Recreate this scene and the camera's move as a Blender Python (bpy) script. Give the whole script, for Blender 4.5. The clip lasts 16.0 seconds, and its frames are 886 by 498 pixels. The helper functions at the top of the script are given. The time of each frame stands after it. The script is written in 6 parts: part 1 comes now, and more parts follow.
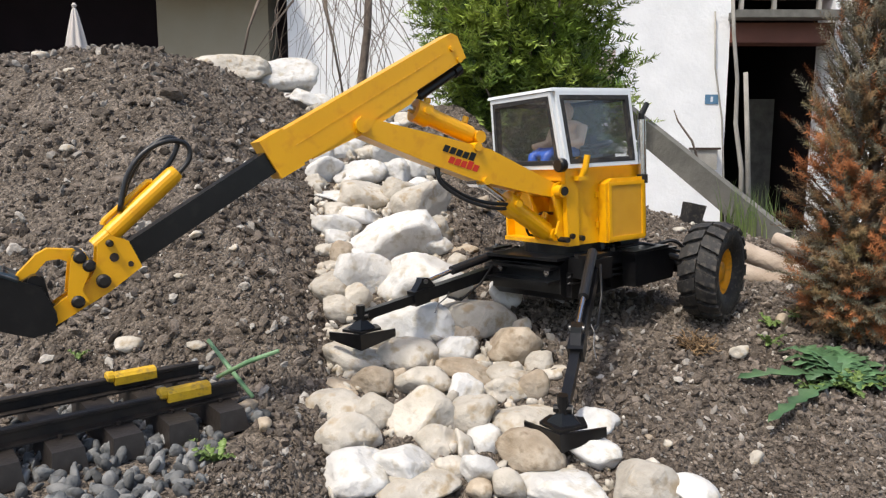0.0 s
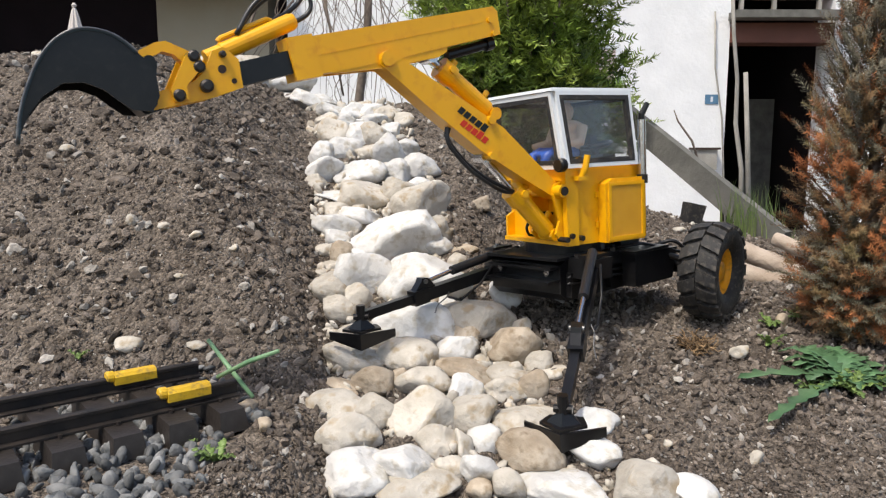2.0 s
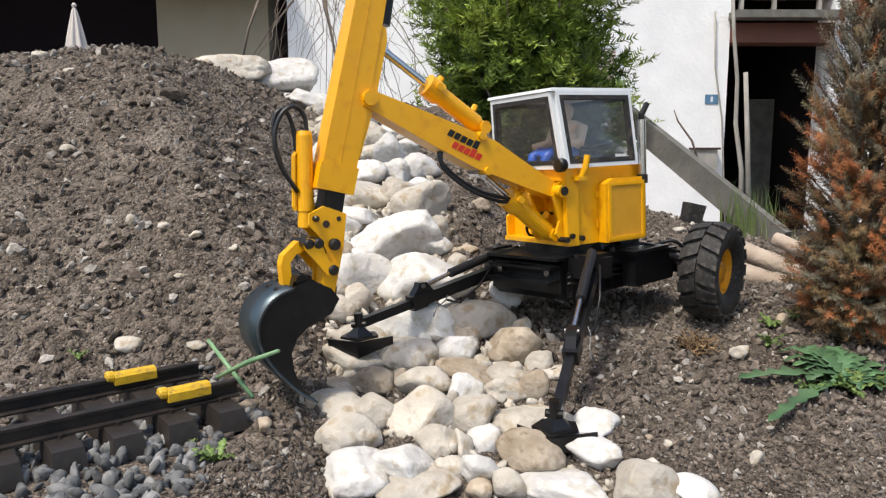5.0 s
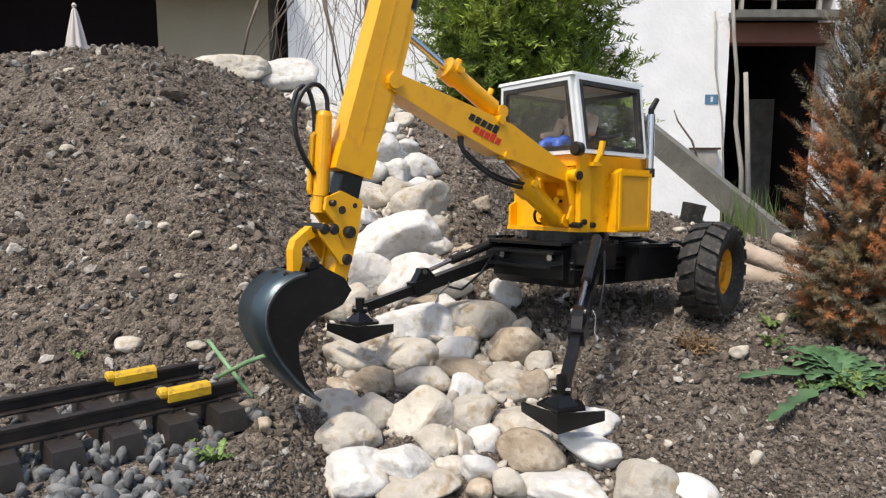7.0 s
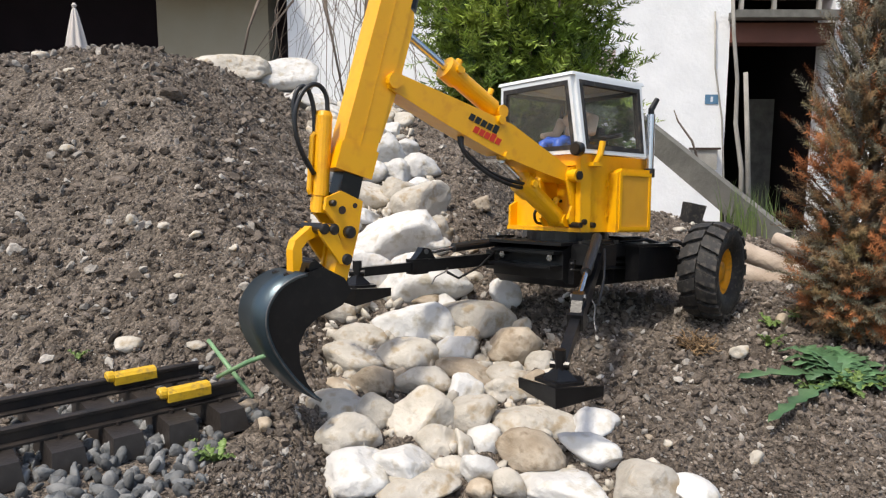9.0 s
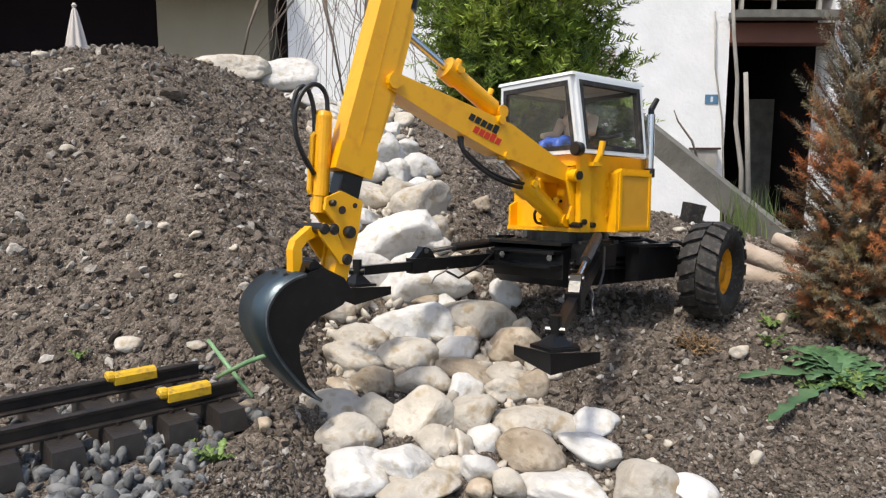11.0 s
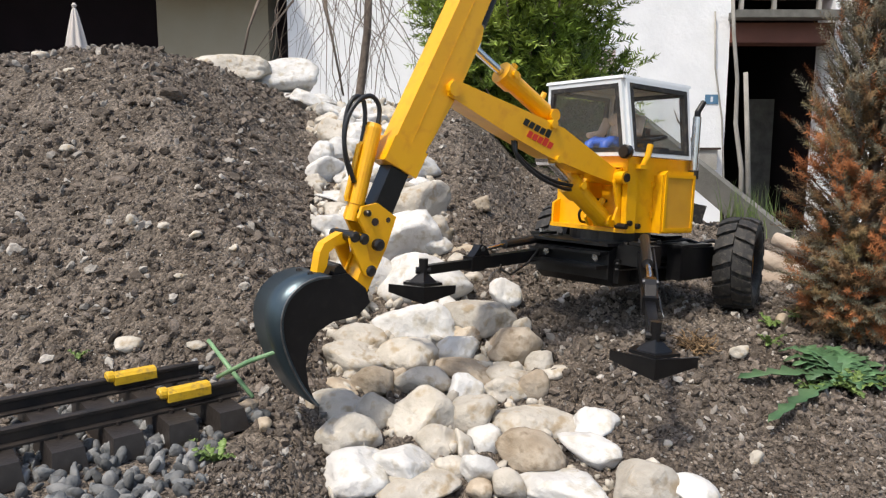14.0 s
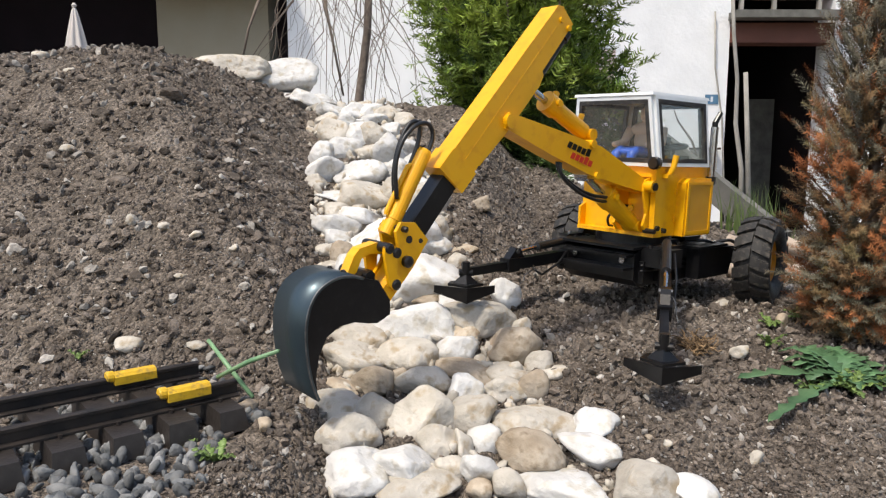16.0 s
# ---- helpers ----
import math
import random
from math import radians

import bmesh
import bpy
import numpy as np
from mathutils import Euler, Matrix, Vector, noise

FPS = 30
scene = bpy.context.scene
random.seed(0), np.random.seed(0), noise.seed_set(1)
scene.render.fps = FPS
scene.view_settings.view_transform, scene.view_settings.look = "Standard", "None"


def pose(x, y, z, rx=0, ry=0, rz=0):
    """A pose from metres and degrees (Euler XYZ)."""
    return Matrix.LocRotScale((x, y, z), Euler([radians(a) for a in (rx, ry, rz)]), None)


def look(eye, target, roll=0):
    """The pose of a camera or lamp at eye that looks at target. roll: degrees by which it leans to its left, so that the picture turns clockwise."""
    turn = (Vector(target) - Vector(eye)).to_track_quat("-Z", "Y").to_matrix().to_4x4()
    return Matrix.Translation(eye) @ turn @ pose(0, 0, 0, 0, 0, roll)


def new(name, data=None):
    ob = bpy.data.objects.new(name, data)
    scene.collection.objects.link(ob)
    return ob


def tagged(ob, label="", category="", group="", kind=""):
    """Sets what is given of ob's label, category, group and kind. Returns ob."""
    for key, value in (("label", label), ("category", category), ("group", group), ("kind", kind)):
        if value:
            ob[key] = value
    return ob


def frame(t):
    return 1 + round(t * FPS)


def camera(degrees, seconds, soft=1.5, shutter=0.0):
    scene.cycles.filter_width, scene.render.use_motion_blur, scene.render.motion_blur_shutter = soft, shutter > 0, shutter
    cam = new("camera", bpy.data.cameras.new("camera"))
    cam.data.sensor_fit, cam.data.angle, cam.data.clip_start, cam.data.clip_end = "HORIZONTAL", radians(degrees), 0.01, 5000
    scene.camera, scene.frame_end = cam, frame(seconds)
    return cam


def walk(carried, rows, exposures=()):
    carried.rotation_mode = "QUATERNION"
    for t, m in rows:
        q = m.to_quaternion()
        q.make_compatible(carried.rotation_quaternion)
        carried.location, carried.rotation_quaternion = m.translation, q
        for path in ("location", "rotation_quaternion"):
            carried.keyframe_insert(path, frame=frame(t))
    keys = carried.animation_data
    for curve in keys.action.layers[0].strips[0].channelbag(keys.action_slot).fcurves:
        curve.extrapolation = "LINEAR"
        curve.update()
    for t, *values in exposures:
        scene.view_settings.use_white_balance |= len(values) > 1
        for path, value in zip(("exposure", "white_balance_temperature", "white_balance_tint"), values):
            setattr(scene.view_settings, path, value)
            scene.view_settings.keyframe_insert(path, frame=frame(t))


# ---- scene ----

# ---------- camera ----------
cam = camera(63.2, 16.0, soft=1.25, shutter=0.4)
CAM_POSE = pose(0, 0, 0.5, 90 - 8.08, 0, 0)
walk(cam, [(0, CAM_POSE), (16, CAM_POSE)], [(0, 0.53, 6930, 9), (16, 0.53, 6930, 9)])

# ---------- world, sun, exposure ----------
SUN_ELEV, SUN_AZ = 61, 229      # azimuth: where the sun stands, degrees from +x, counter-clockwise
world = bpy.data.worlds.new("sky")
scene.world = world
world.use_nodes = True
wn = world.node_tree.nodes
sky = wn.new("ShaderNodeTexSky")
sky.sky_type = "NISHITA"
sky.sun_disc = False
sky.sun_elevation = radians(SUN_ELEV)
sky.sun_rotation = radians(90 - SUN_AZ)
sky.air_density, sky.dust_density = 1.0, 2.5
wn["Background"].inputs["Strength"].default_value = 0.15
world.node_tree.links.new(sky.outputs[0], wn["Background"].inputs["Color"])
sun = new("sun", bpy.data.lights.new("sun", "SUN"))
sun.data.energy, sun.data.angle, sun.data.color = 2.45, radians(6), (1, 0.955, 0.89)
sun.matrix_world = look((0, 0, 0), (-math.cos(radians(SUN_AZ)) * math.cos(radians(SUN_ELEV)),
                                     -math.sin(radians(SUN_AZ)) * math.cos(radians(SUN_ELEV)),
                                     -math.sin(radians(SUN_ELEV))))


# ---------- materials ----------
def mat(name, base, rough=0.6, metal=0.0, tones=(), scale=20, bump=0.0, bump_scale=80, detail=6, spec=0.5,
        rand=0.0, fine=(), fine_scale=200, coat=0.0):
    """Noise-mixed colours at two scales with bump; rand varies the value by object or island."""
    m = bpy.data.materials.new(name)
    m.use_nodes = True
    n, l = m.node_tree.nodes, m.node_tree.links
    b = n["Principled BSDF"]
    b.inputs["Roughness"].default_value, b.inputs["Metallic"].default_value = rough, metal
    b.inputs["Specular IOR Level"].default_value = spec
    b.inputs["Coat Weight"].default_value = coat
    tc = n.new("ShaderNodeTexCoord")

    def tex(s, d):
        t = n.new("ShaderNodeTexNoise")
        t.inputs["Scale"].default_value, t.inputs["Detail"].default_value = s, d
        l.new(tc.outputs["Object"], t.inputs["Vector"])
        return t

    def ramp(src, stops):
        r = n.new("ShaderNodeValToRGB")
        e = r.color_ramp.elements
        for i, (p, c) in enumerate(stops):
            k = e[i] if i < 2 else e.new(p)
            k.position, k.color = p, (*c, 1)
        l.new(src, r.inputs[0])
        return r.outputs[0]

    col = None
    if tones:
        stops = [(0.32, base)] + [(0.32 + 0.36 * (i + 1) / len(tones), c) for i, c in enumerate(tones)]
        col = ramp(tex(scale, detail).outputs[0], stops)
    else:
        rgb = n.new("ShaderNodeRGB")
        rgb.outputs[0].default_value = (*base, 1)
        col = rgb.outputs[0]
    if fine:
        mx = n.new("ShaderNodeMix")
        mx.data_type, mx.blend_type = "RGBA", "MIX"
        r = n.new("ShaderNodeValToRGB")
        r.color_ramp.elements[0].position, r.color_ramp.elements[1].position = 0.52, 0.68
        l.new(tex(fine_scale, 4).outputs[0], r.inputs[0])
        l.new(r.outputs[0], mx.inputs[0])
        l.new(col, mx.inputs[6])
        mx.inputs[7].default_value = (*fine, 1)
        col = mx.outputs[2]
    if rand:
        src = n.new("ShaderNodeNewGeometry").outputs["Random Per Island"]
        ob = n.new("ShaderNodeObjectInfo").outputs["Random"]
        add = n.new("ShaderNodeMath")
        add.operation = "ADD"
        l.new(src, add.inputs[0]), l.new(ob, add.inputs[1])
        fr = n.new("ShaderNodeMath")
        fr.operation = "FRACT"
        l.new(add.outputs[0], fr.inputs[0])
        mr = n.new("ShaderNodeMapRange")
        mr.inputs[3].default_value, mr.inputs[4].default_value = 1 - rand, 1 + rand * 0.6
        l.new(fr.outputs[0], mr.inputs[0])
        hs = n.new("ShaderNodeHueSaturation")
        l.new(mr.outputs[0], hs.inputs["Value"]), l.new(col, hs.inputs["Color"])
        col = hs.outputs[0]
    l.new(col, b.inputs["Base Color"])
    if bump:
        bp = n.new("ShaderNodeBump")
        bp.inputs["Strength"].default_value, bp.inputs["Distance"].default_value = bump, 0.01
        l.new(tex(bump_scale, 8).outputs[0], bp.inputs["Height"]), l.new(bp.outputs[0], b.inputs["Normal"])
    return m


M_SOIL = mat("soil", (0.085, 0.068, 0.055), 0.95, tones=((0.145, 0.12, 0.098), (0.21, 0.178, 0.15)), scale=9,
             fine=(0.22, 0.185, 0.155), fine_scale=150, spec=0.2)


def grainy(m, scale, depth, lo, hi):
    """Adds crumbs to a soil: cells of random value, each a small bump."""
    n, l = m.node_tree.nodes, m.node_tree.links
    b = n["Principled BSDF"]
    tc = n.new("ShaderNodeTexCoord")
    col = b.inputs["Base Color"].links[0].from_socket
    height = None
    for s, d in ((scale, 1.0), (scale * 2.3, 0.5)):
        v = n.new("ShaderNodeTexVoronoi")
        v.inputs["Scale"].default_value = s
        l.new(tc.outputs["Object"], v.inputs["Vector"])
        sep = n.new("ShaderNodeSeparateColor")
        l.new(v.outputs["Color"], sep.inputs[0])
        mr = n.new("ShaderNodeMapRange")
        mr.inputs[3].default_value, mr.inputs[4].default_value = lo, hi
        l.new(sep.outputs[0], mr.inputs[0])
        hs = n.new("ShaderNodeHueSaturation")
        l.new(mr.outputs[0], hs.inputs["Value"]), l.new(col, hs.inputs["Color"])
        col = hs.outputs[0]
        k = n.new("ShaderNodeMath")
        k.operation = "MULTIPLY"
        k.inputs[1].default_value = -d
        l.new(v.outputs["Distance"], k.inputs[0])
        if height is None:
            height = k.outputs[0]
        else:
            s2 = n.new("ShaderNodeMath")
            s2.operation = "ADD"
            l.new(height, s2.inputs[0]), l.new(k.outputs[0], s2.inputs[1])
            height = s2.outputs[0]
    l.new(col, b.inputs["Base Color"])
    bp = n.new("ShaderNodeBump")
    bp.inputs["Strength"].default_value, bp.inputs["Distance"].default_value = 1.0, depth
    l.new(height, bp.inputs["Height"]), l.new(bp.outputs[0], b.inputs["Normal"])


grainy(M_SOIL, 95, 0.009, 0.6, 1.28)
M_CLOD = mat("clod", (0.11, 0.09, 0.074), 0.95, tones=((0.22, 0.184, 0.155),), scale=40, bump=0.6, bump_scale=250,
             rand=0.45, spec=0.2)
M_PEBBLE = mat("pebble", (0.24, 0.22, 0.2), 0.85, tones=((0.42, 0.39, 0.35),), scale=60, bump=0.3, bump_scale=300,
               rand=0.5, spec=0.3)
M_ROCK = mat("river_stone", (0.36, 0.325, 0.27), 0.85, tones=((0.49, 0.452, 0.395), (0.57, 0.535, 0.48)), scale=16, bump=0.5,
             bump_scale=80, rand=0.18, fine=(0.36, 0.29, 0.2), fine_scale=38, spec=0.3)
M_ROCK_TAN = mat("tan_stone", (0.27, 0.21, 0.145), 0.85, tones=((0.42, 0.35, 0.27), (0.5, 0.44, 0.36)), scale=20, bump=0.5,
                 bump_scale=80, rand=0.24, fine=(0.25, 0.19, 0.125), fine_scale=45, spec=0.3)
M_ROCK_WHITE = mat("white_stone", (0.5, 0.485, 0.46), 0.85, tones=((0.6, 0.59, 0.575), (0.67, 0.665, 0.65)), scale=14,
                   bump=0.5, bump_scale=70, rand=0.14, fine=(0.46, 0.42, 0.35), fine_scale=36, spec=0.3)
M_BALLAST = mat("ballast", (0.07, 0.078, 0.085), 0.75, tones=((0.25, 0.25, 0.245),), scale=40, bump=0.3, bump_scale=200,
                rand=0.55, spec=0.3)
M_YELLOW = mat("yellow_paint", (0.8, 0.385, 0.005), 0.34, tones=((0.83, 0.415, 0.007),), scale=9, bump=0.03, bump_scale=300,
               spec=0.5, fine=(0.74, 0.335, 0.008), fine_scale=40)
M_RIM = mat("rim_paint", (0.72, 0.29, 0.008), 0.45, tones=((0.78, 0.33, 0.01),), scale=30, bump=0.05, fine=(0.5, 0.22, 0.02), fine_scale=70)
M_YELLOW_DULL = mat("yellow_grille", (0.62, 0.3, 0.015), 0.55, tones=((0.68, 0.34, 0.02),), scale=30, bump=0.3,
                    bump_scale=900)
M_RAILYEL = mat("rail_stop_paint", (0.72, 0.44, 0.02), 0.55, tones=((0.6, 0.35, 0.02),), scale=40, bump=0.2, bump_scale=150, fine=(0.4, 0.25, 0.04), fine_scale=120)
M_BLACK = mat("black_paint", (0.005, 0.005, 0.006), 0.28, tones=((0.009, 0.009, 0.01),), scale=20, bump=0.03, bump_scale=200,
              fine=(0.012, 0.012, 0.012), fine_scale=60, spec=0.36)
M_BUCKET = mat("bucket_steel", (0.035, 0.055, 0.07), 0.34, 0.6, tones=((0.07, 0.1, 0.12),), scale=9, bump=0.06, bump_scale=90)
M_WORN = mat("worn_steel", (0.22, 0.22, 0.22), 0.4, 0.9, tones=((0.12, 0.12, 0.125),), scale=60, bump=0.1)
M_BOARD = mat("old_board", (0.1, 0.098, 0.088), 0.9, tones=((0.165, 0.16, 0.145),), scale=9, bump=0.4, bump_scale=50)
M_RUBBER = mat("rubber", (0.013, 0.013, 0.015), 0.7, tones=((0.024, 0.023, 0.022),), scale=25, bump=0.2, bump_scale=200,
               fine=(0.07, 0.06, 0.05), fine_scale=90)
M_HOSE = mat("hose", (0.01, 0.01, 0.011), 0.4, bump=0.05)
M_CHROME = mat("chrome", (0.6, 0.6, 0.62), 0.22, 1.0, bump=0.03)
M_BOLT = mat("bolt", (0.05, 0.045, 0.042), 0.35, 0.8, bump=0.05)
M_WHITE = mat("white_cab_paint", (0.66, 0.7, 0.73), 0.35, tones=((0.74, 0.77, 0.79),), scale=20, bump=0.03)
M_SKIN = mat("figure_tan", (0.66, 0.5, 0.37), 0.6, tones=((0.72, 0.56, 0.43),), scale=20)
M_BLUE = mat("blue_plastic", (0.02, 0.12, 0.6), 0.45, tones=((0.02, 0.1, 0.5),), scale=30)
M_RED = mat("red_print", (0.6, 0.03, 0.01), 0.45)
M_SLEEPER = mat("sleeper", (0.018, 0.014, 0.012), 0.5, tones=((0.032, 0.026, 0.023),), scale=60, bump=0.1, bump_scale=150)
M_RAIL = mat("rail_steel", (0.022, 0.02, 0.02), 0.5, 0.5, tones=((0.05, 0.04, 0.035),), scale=30, bump=0.1)
M_WALL = mat("white_render", (0.78, 0.79, 0.8), 0.95, tones=((0.86, 0.87, 0.88),), scale=3, bump=0.6, bump_scale=22, spec=0.1)
M_BEIGE = mat("beige_render", (0.33, 0.29, 0.21), 0.95, tones=((0.38, 0.34, 0.26),), scale=1.5, bump=0.2, bump_scale=20)
M_DARKWOOD = mat("dark_wood", (0.03, 0.018, 0.014), 0.8, tones=((0.05, 0.028, 0.02),), scale=4, bump=0.3)
M_REDWOOD = mat("lintel_wood", (0.12, 0.045, 0.03), 0.75, tones=((0.16, 0.06, 0.04),), scale=3, bump=0.3)
# Near-black that stands in for the shade inside the barn and porch.
M_GLOOM = mat("barn_interior", (0.011, 0.006, 0.009), 0.95, tones=((0.016, 0.009, 0.013),), scale=2)
M_GREYWOOD = mat("weathered_board", (0.26, 0.25, 0.22), 0.9, tones=((0.36, 0.34, 0.31),), scale=6, bump=0.4, bump_scale=40)
M_LOG = mat("peeled_log", (0.32, 0.25, 0.19), 0.85, tones=((0.46, 0.38, 0.31),), scale=18, bump=0.5, bump_scale=60)
M_BARK = mat("bark", (0.12, 0.09, 0.07), 0.9, tones=((0.2, 0.16, 0.13),), scale=30, bump=0.6, bump_scale=90)
M_TWIG = mat("bare_twig", (0.13, 0.1, 0.08), 0.9, tones=((0.2, 0.16, 0.13),), scale=30)
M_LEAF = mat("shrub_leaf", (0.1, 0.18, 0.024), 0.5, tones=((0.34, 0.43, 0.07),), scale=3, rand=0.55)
# Shade deep inside and low in the shrub, put into a darker leaf colour.
M_LEAF_SHADE = mat("shrub_leaf_shade", (0.03, 0.065, 0.012), 0.6, tones=((0.07, 0.12, 0.025),), scale=4, rand=0.5)
M_NEEDLE = mat("conifer_brown", (0.115, 0.07, 0.036), 0.8, tones=((0.21, 0.118, 0.052), (0.14, 0.122, 0.05)), scale=9, rand=0.45)
M_NEEDLE_RUST = mat("conifer_rust", (0.22, 0.075, 0.025), 0.8, tones=((0.4, 0.145, 0.05),), scale=9, rand=0.4)
M_NEEDLE_GREY = mat("conifer_grey", (0.115, 0.102, 0.062), 0.8, tones=((0.25, 0.225, 0.165),), scale=9, rand=0.45)
M_WEED = mat("weed_leaf", (0.045, 0.115, 0.05), 0.5, tones=((0.12, 0.22, 0.1),), scale=12, rand=0.3)
M_WEED2 = mat("light_weed_leaf", (0.1, 0.17, 0.04), 0.55, tones=((0.18, 0.25, 0.07),), scale=12, rand=0.3)
M_GRASS = mat("grass_blade", (0.09, 0.16, 0.03), 0.6, tones=((0.22, 0.26, 0.1),), scale=8, rand=0.4)
M_STRAW = mat("dry_root", (0.16, 0.095, 0.045), 0.9, tones=((0.3, 0.2, 0.11),), scale=30, rand=0.5)
M_STAKE = mat("green_cane", (0.1, 0.22, 0.11), 0.5, tones=((0.2, 0.34, 0.18),), scale=30, bump=0.1)
M_PARASOL = mat("parasol_cloth", (0.5, 0.46, 0.44), 0.9, tones=((0.58, 0.54, 0.51),), scale=8)
M_SIGNBLUE = mat("blue_plate", (0.07, 0.17, 0.28), 0.4, tones=((0.09, 0.2, 0.32),), scale=20)
M_SIGNWHITE = mat("plate_mark", (0.6, 0.65, 0.7), 0.5)
M_SHUTTER = mat("pink_slat", (0.6, 0.5, 0.48), 0.7, tones=((0.66, 0.56, 0.54),), scale=10, bump=0.1)
M_GLASS = bpy.data.materials.new("cab_glass")
M_GLASS.use_nodes = True
_n, _l = M_GLASS.node_tree.nodes, M_GLASS.node_tree.links
_mix, _tr, _gl = _n.new("ShaderNodeMixShader"), _n.new("ShaderNodeBsdfTransparent"), _n.new("ShaderNodeBsdfGlossy")
_lw, _fr = _n.new("ShaderNodeLayerWeight"), _n.new("ShaderNodeMapRange")
_lw.inputs[0].default_value = 0.25
_fr.inputs[3].default_value, _fr.inputs[4].default_value = 0.03, 0.25
_l.new(_lw.outputs["Facing"], _fr.inputs[0])
_tr.inputs[0].default_value = (0.96, 0.97, 0.97, 1)
_gl.inputs["Roughness"].default_value = 0.04
_l.new(_fr.outputs[0], _mix.inputs[0]), _l.new(_tr.outputs[0], _mix.inputs[1]), _l.new(_gl.outputs[0], _mix.inputs[2])
# Pale diffuse share painted into the panes as the haze of reflections.
_haze_mix, _haze = _n.new("ShaderNodeMixShader"), _n.new("ShaderNodeBsdfDiffuse")
_haze_mix.inputs[0].default_value = 0.02
_haze.inputs[0].default_value = (0.7, 0.7, 0.68, 1)
_l.new(_mix.outputs[0], _haze_mix.inputs[1]), _l.new(_haze.outputs[0], _haze_mix.inputs[2])
_l.new(_haze_mix.outputs[0], _n["Material Output"].inputs[0])


# ---------- mesh helpers ----------
def part(name, bm, material, parent=None, label="", smooth=False, bevel=0.0):
    me = bpy.data.meshes.new(name)
    if bevel:
        es = [e for e in bm.edges if e.is_manifold and e.calc_face_angle(0) > 0.6]
        bmesh.ops.bevel(bm, geom=es, offset=bevel, segments=2, affect="EDGES", clamp_overlap=True)
    bmesh.ops.recalc_face_normals(bm, faces=bm.faces)
    if smooth:
        for f in bm.faces:
            f.smooth = True
    bm.to_mesh(me)
    bm.free()
    me.materials.append(material)
    ob = new(name, me)
    if parent:
        ob.parent = parent
    if label:
        ob["label"] = label
    return ob


def box(bm, x0, x1, y0, y1, z0, z1, m=None):
    vs = [bm.verts.new((x, y, z)) for x in (x0, x1) for y in (y0, y1) for z in (z0, z1)]
    for f in ((0, 1, 3, 2), (4, 6, 7, 5), (0, 4, 5, 1), (2, 3, 7, 6), (0, 2, 6, 4), (1, 5, 7, 3)):
        bm.faces.new([vs[i] for i in f])
    if m:
        bmesh.ops.transform(bm, matrix=m, verts=vs)
    return bm


def prism(bm, pts, y0, y1):
    """A polygon in the x-z plane, extruded from y0 to y1."""
    a = [bm.verts.new((x, y0, z)) for x, z in pts]
    b = [bm.verts.new((x, y1, z)) for x, z in pts]
    bm.faces.new(a), bm.faces.new(b[::-1])
    k = len(pts)
    for i in range(k):
        bm.faces.new((a[i], b[i], b[(i + 1) % k], a[(i + 1) % k]))
    return bm


def tube(bm, pts, radii, sides=10, caps=True):
    """A round tube along a chain of points."""
    pts = [Vector(p) for p in pts]
    if not hasattr(radii, "__len__"):
        radii = [radii] * len(pts)
    rings, side = [], None
    for i, p in enumerate(pts):
        d = (pts[min(i + 1, len(pts) - 1)] - pts[max(i - 1, 0)])
        d = d.normalized() if d.length > 1e-9 else Vector((0, 0, 1))
        ref = side if side is not None else (Vector((0, 0, 1)) if abs(d.z) < 0.9 else Vector((1, 0, 0)))
        u = (ref - d * ref.dot(d))
        u = u.normalized() if u.length > 1e-6 else d.orthogonal().normalized()
        side, w = u, d.cross(u)
        rings.append([bm.verts.new(p + (u * math.cos(a) + w * math.sin(a)) * radii[i])
                      for a in (2 * math.pi * k / sides for k in range(sides))])
    for r, s in zip(rings, rings[1:]):
        for k in range(sides):
            bm.faces.new((r[k], r[(k + 1) % sides], s[(k + 1) % sides], s[k]))
    if caps:
        bm.faces.new(rings[0][::-1]), bm.faces.new(rings[-1])
    return bm


def smooth_path(pts, n=6):
    """A smooth chain of points through pts."""
    p = [Vector(q) for q in pts]
    p = [p[0] * 2 - p[1]] + p + [p[-1] * 2 - p[-2]]
    out = []
    for i in range(1, len(p) - 2):
        for k in range(n):
            t = k / n
            out.append(0.5 * (2 * p[i] + (p[i + 1] - p[i - 1]) * t + (2 * p[i - 1] - 5 * p[i] + 4 * p[i + 1] - p[i + 2]) * t * t
                              + (3 * p[i] - p[i - 1] - 3 * p[i + 1] + p[i + 2]) * t ** 3))
    return out + [p[-2]]


def empty(name, m=None):
    ob = new(name)
    ob.empty_display_size = 0.05
    if m:
        ob.matrix_world = m
    return ob


# ---------- ground ----------
def lerp(x, xs, ys):
    return float(np.interp(x, xs, ys))


CH_Y, CH_Z = (0.3, 0.96, 1.06, 1.4, 1.9, 2.8, 3.2, 3.6), (-0.08, 0.03, 0.05, 0.105, 0.29, 0.63, 0.70, 0.7)
CAP_X, CAP_Z = (0.1, 0.37, 0.6, 0.91, 1.45, 2.2), (0.66, 0.47, 0.31, 0.21, 0.15, 0.12)
RIGHT_Y, RIGHT_Z = (0.3, 0.96, 1.06, 1.4, 1.55, 2.1, 2.4, 3.0, 3.4), (-0.08, 0.03, 0.05, 0.105, 0.138, 0.155, 0.23, 0.43, 0.54)
EDGE_Y, EDGE_X = (0.5, 0.96, 1.45, 2.0, 2.6, 3.2), (-0.10, -0.165, -0.24, -0.36, -0.48, -0.6)
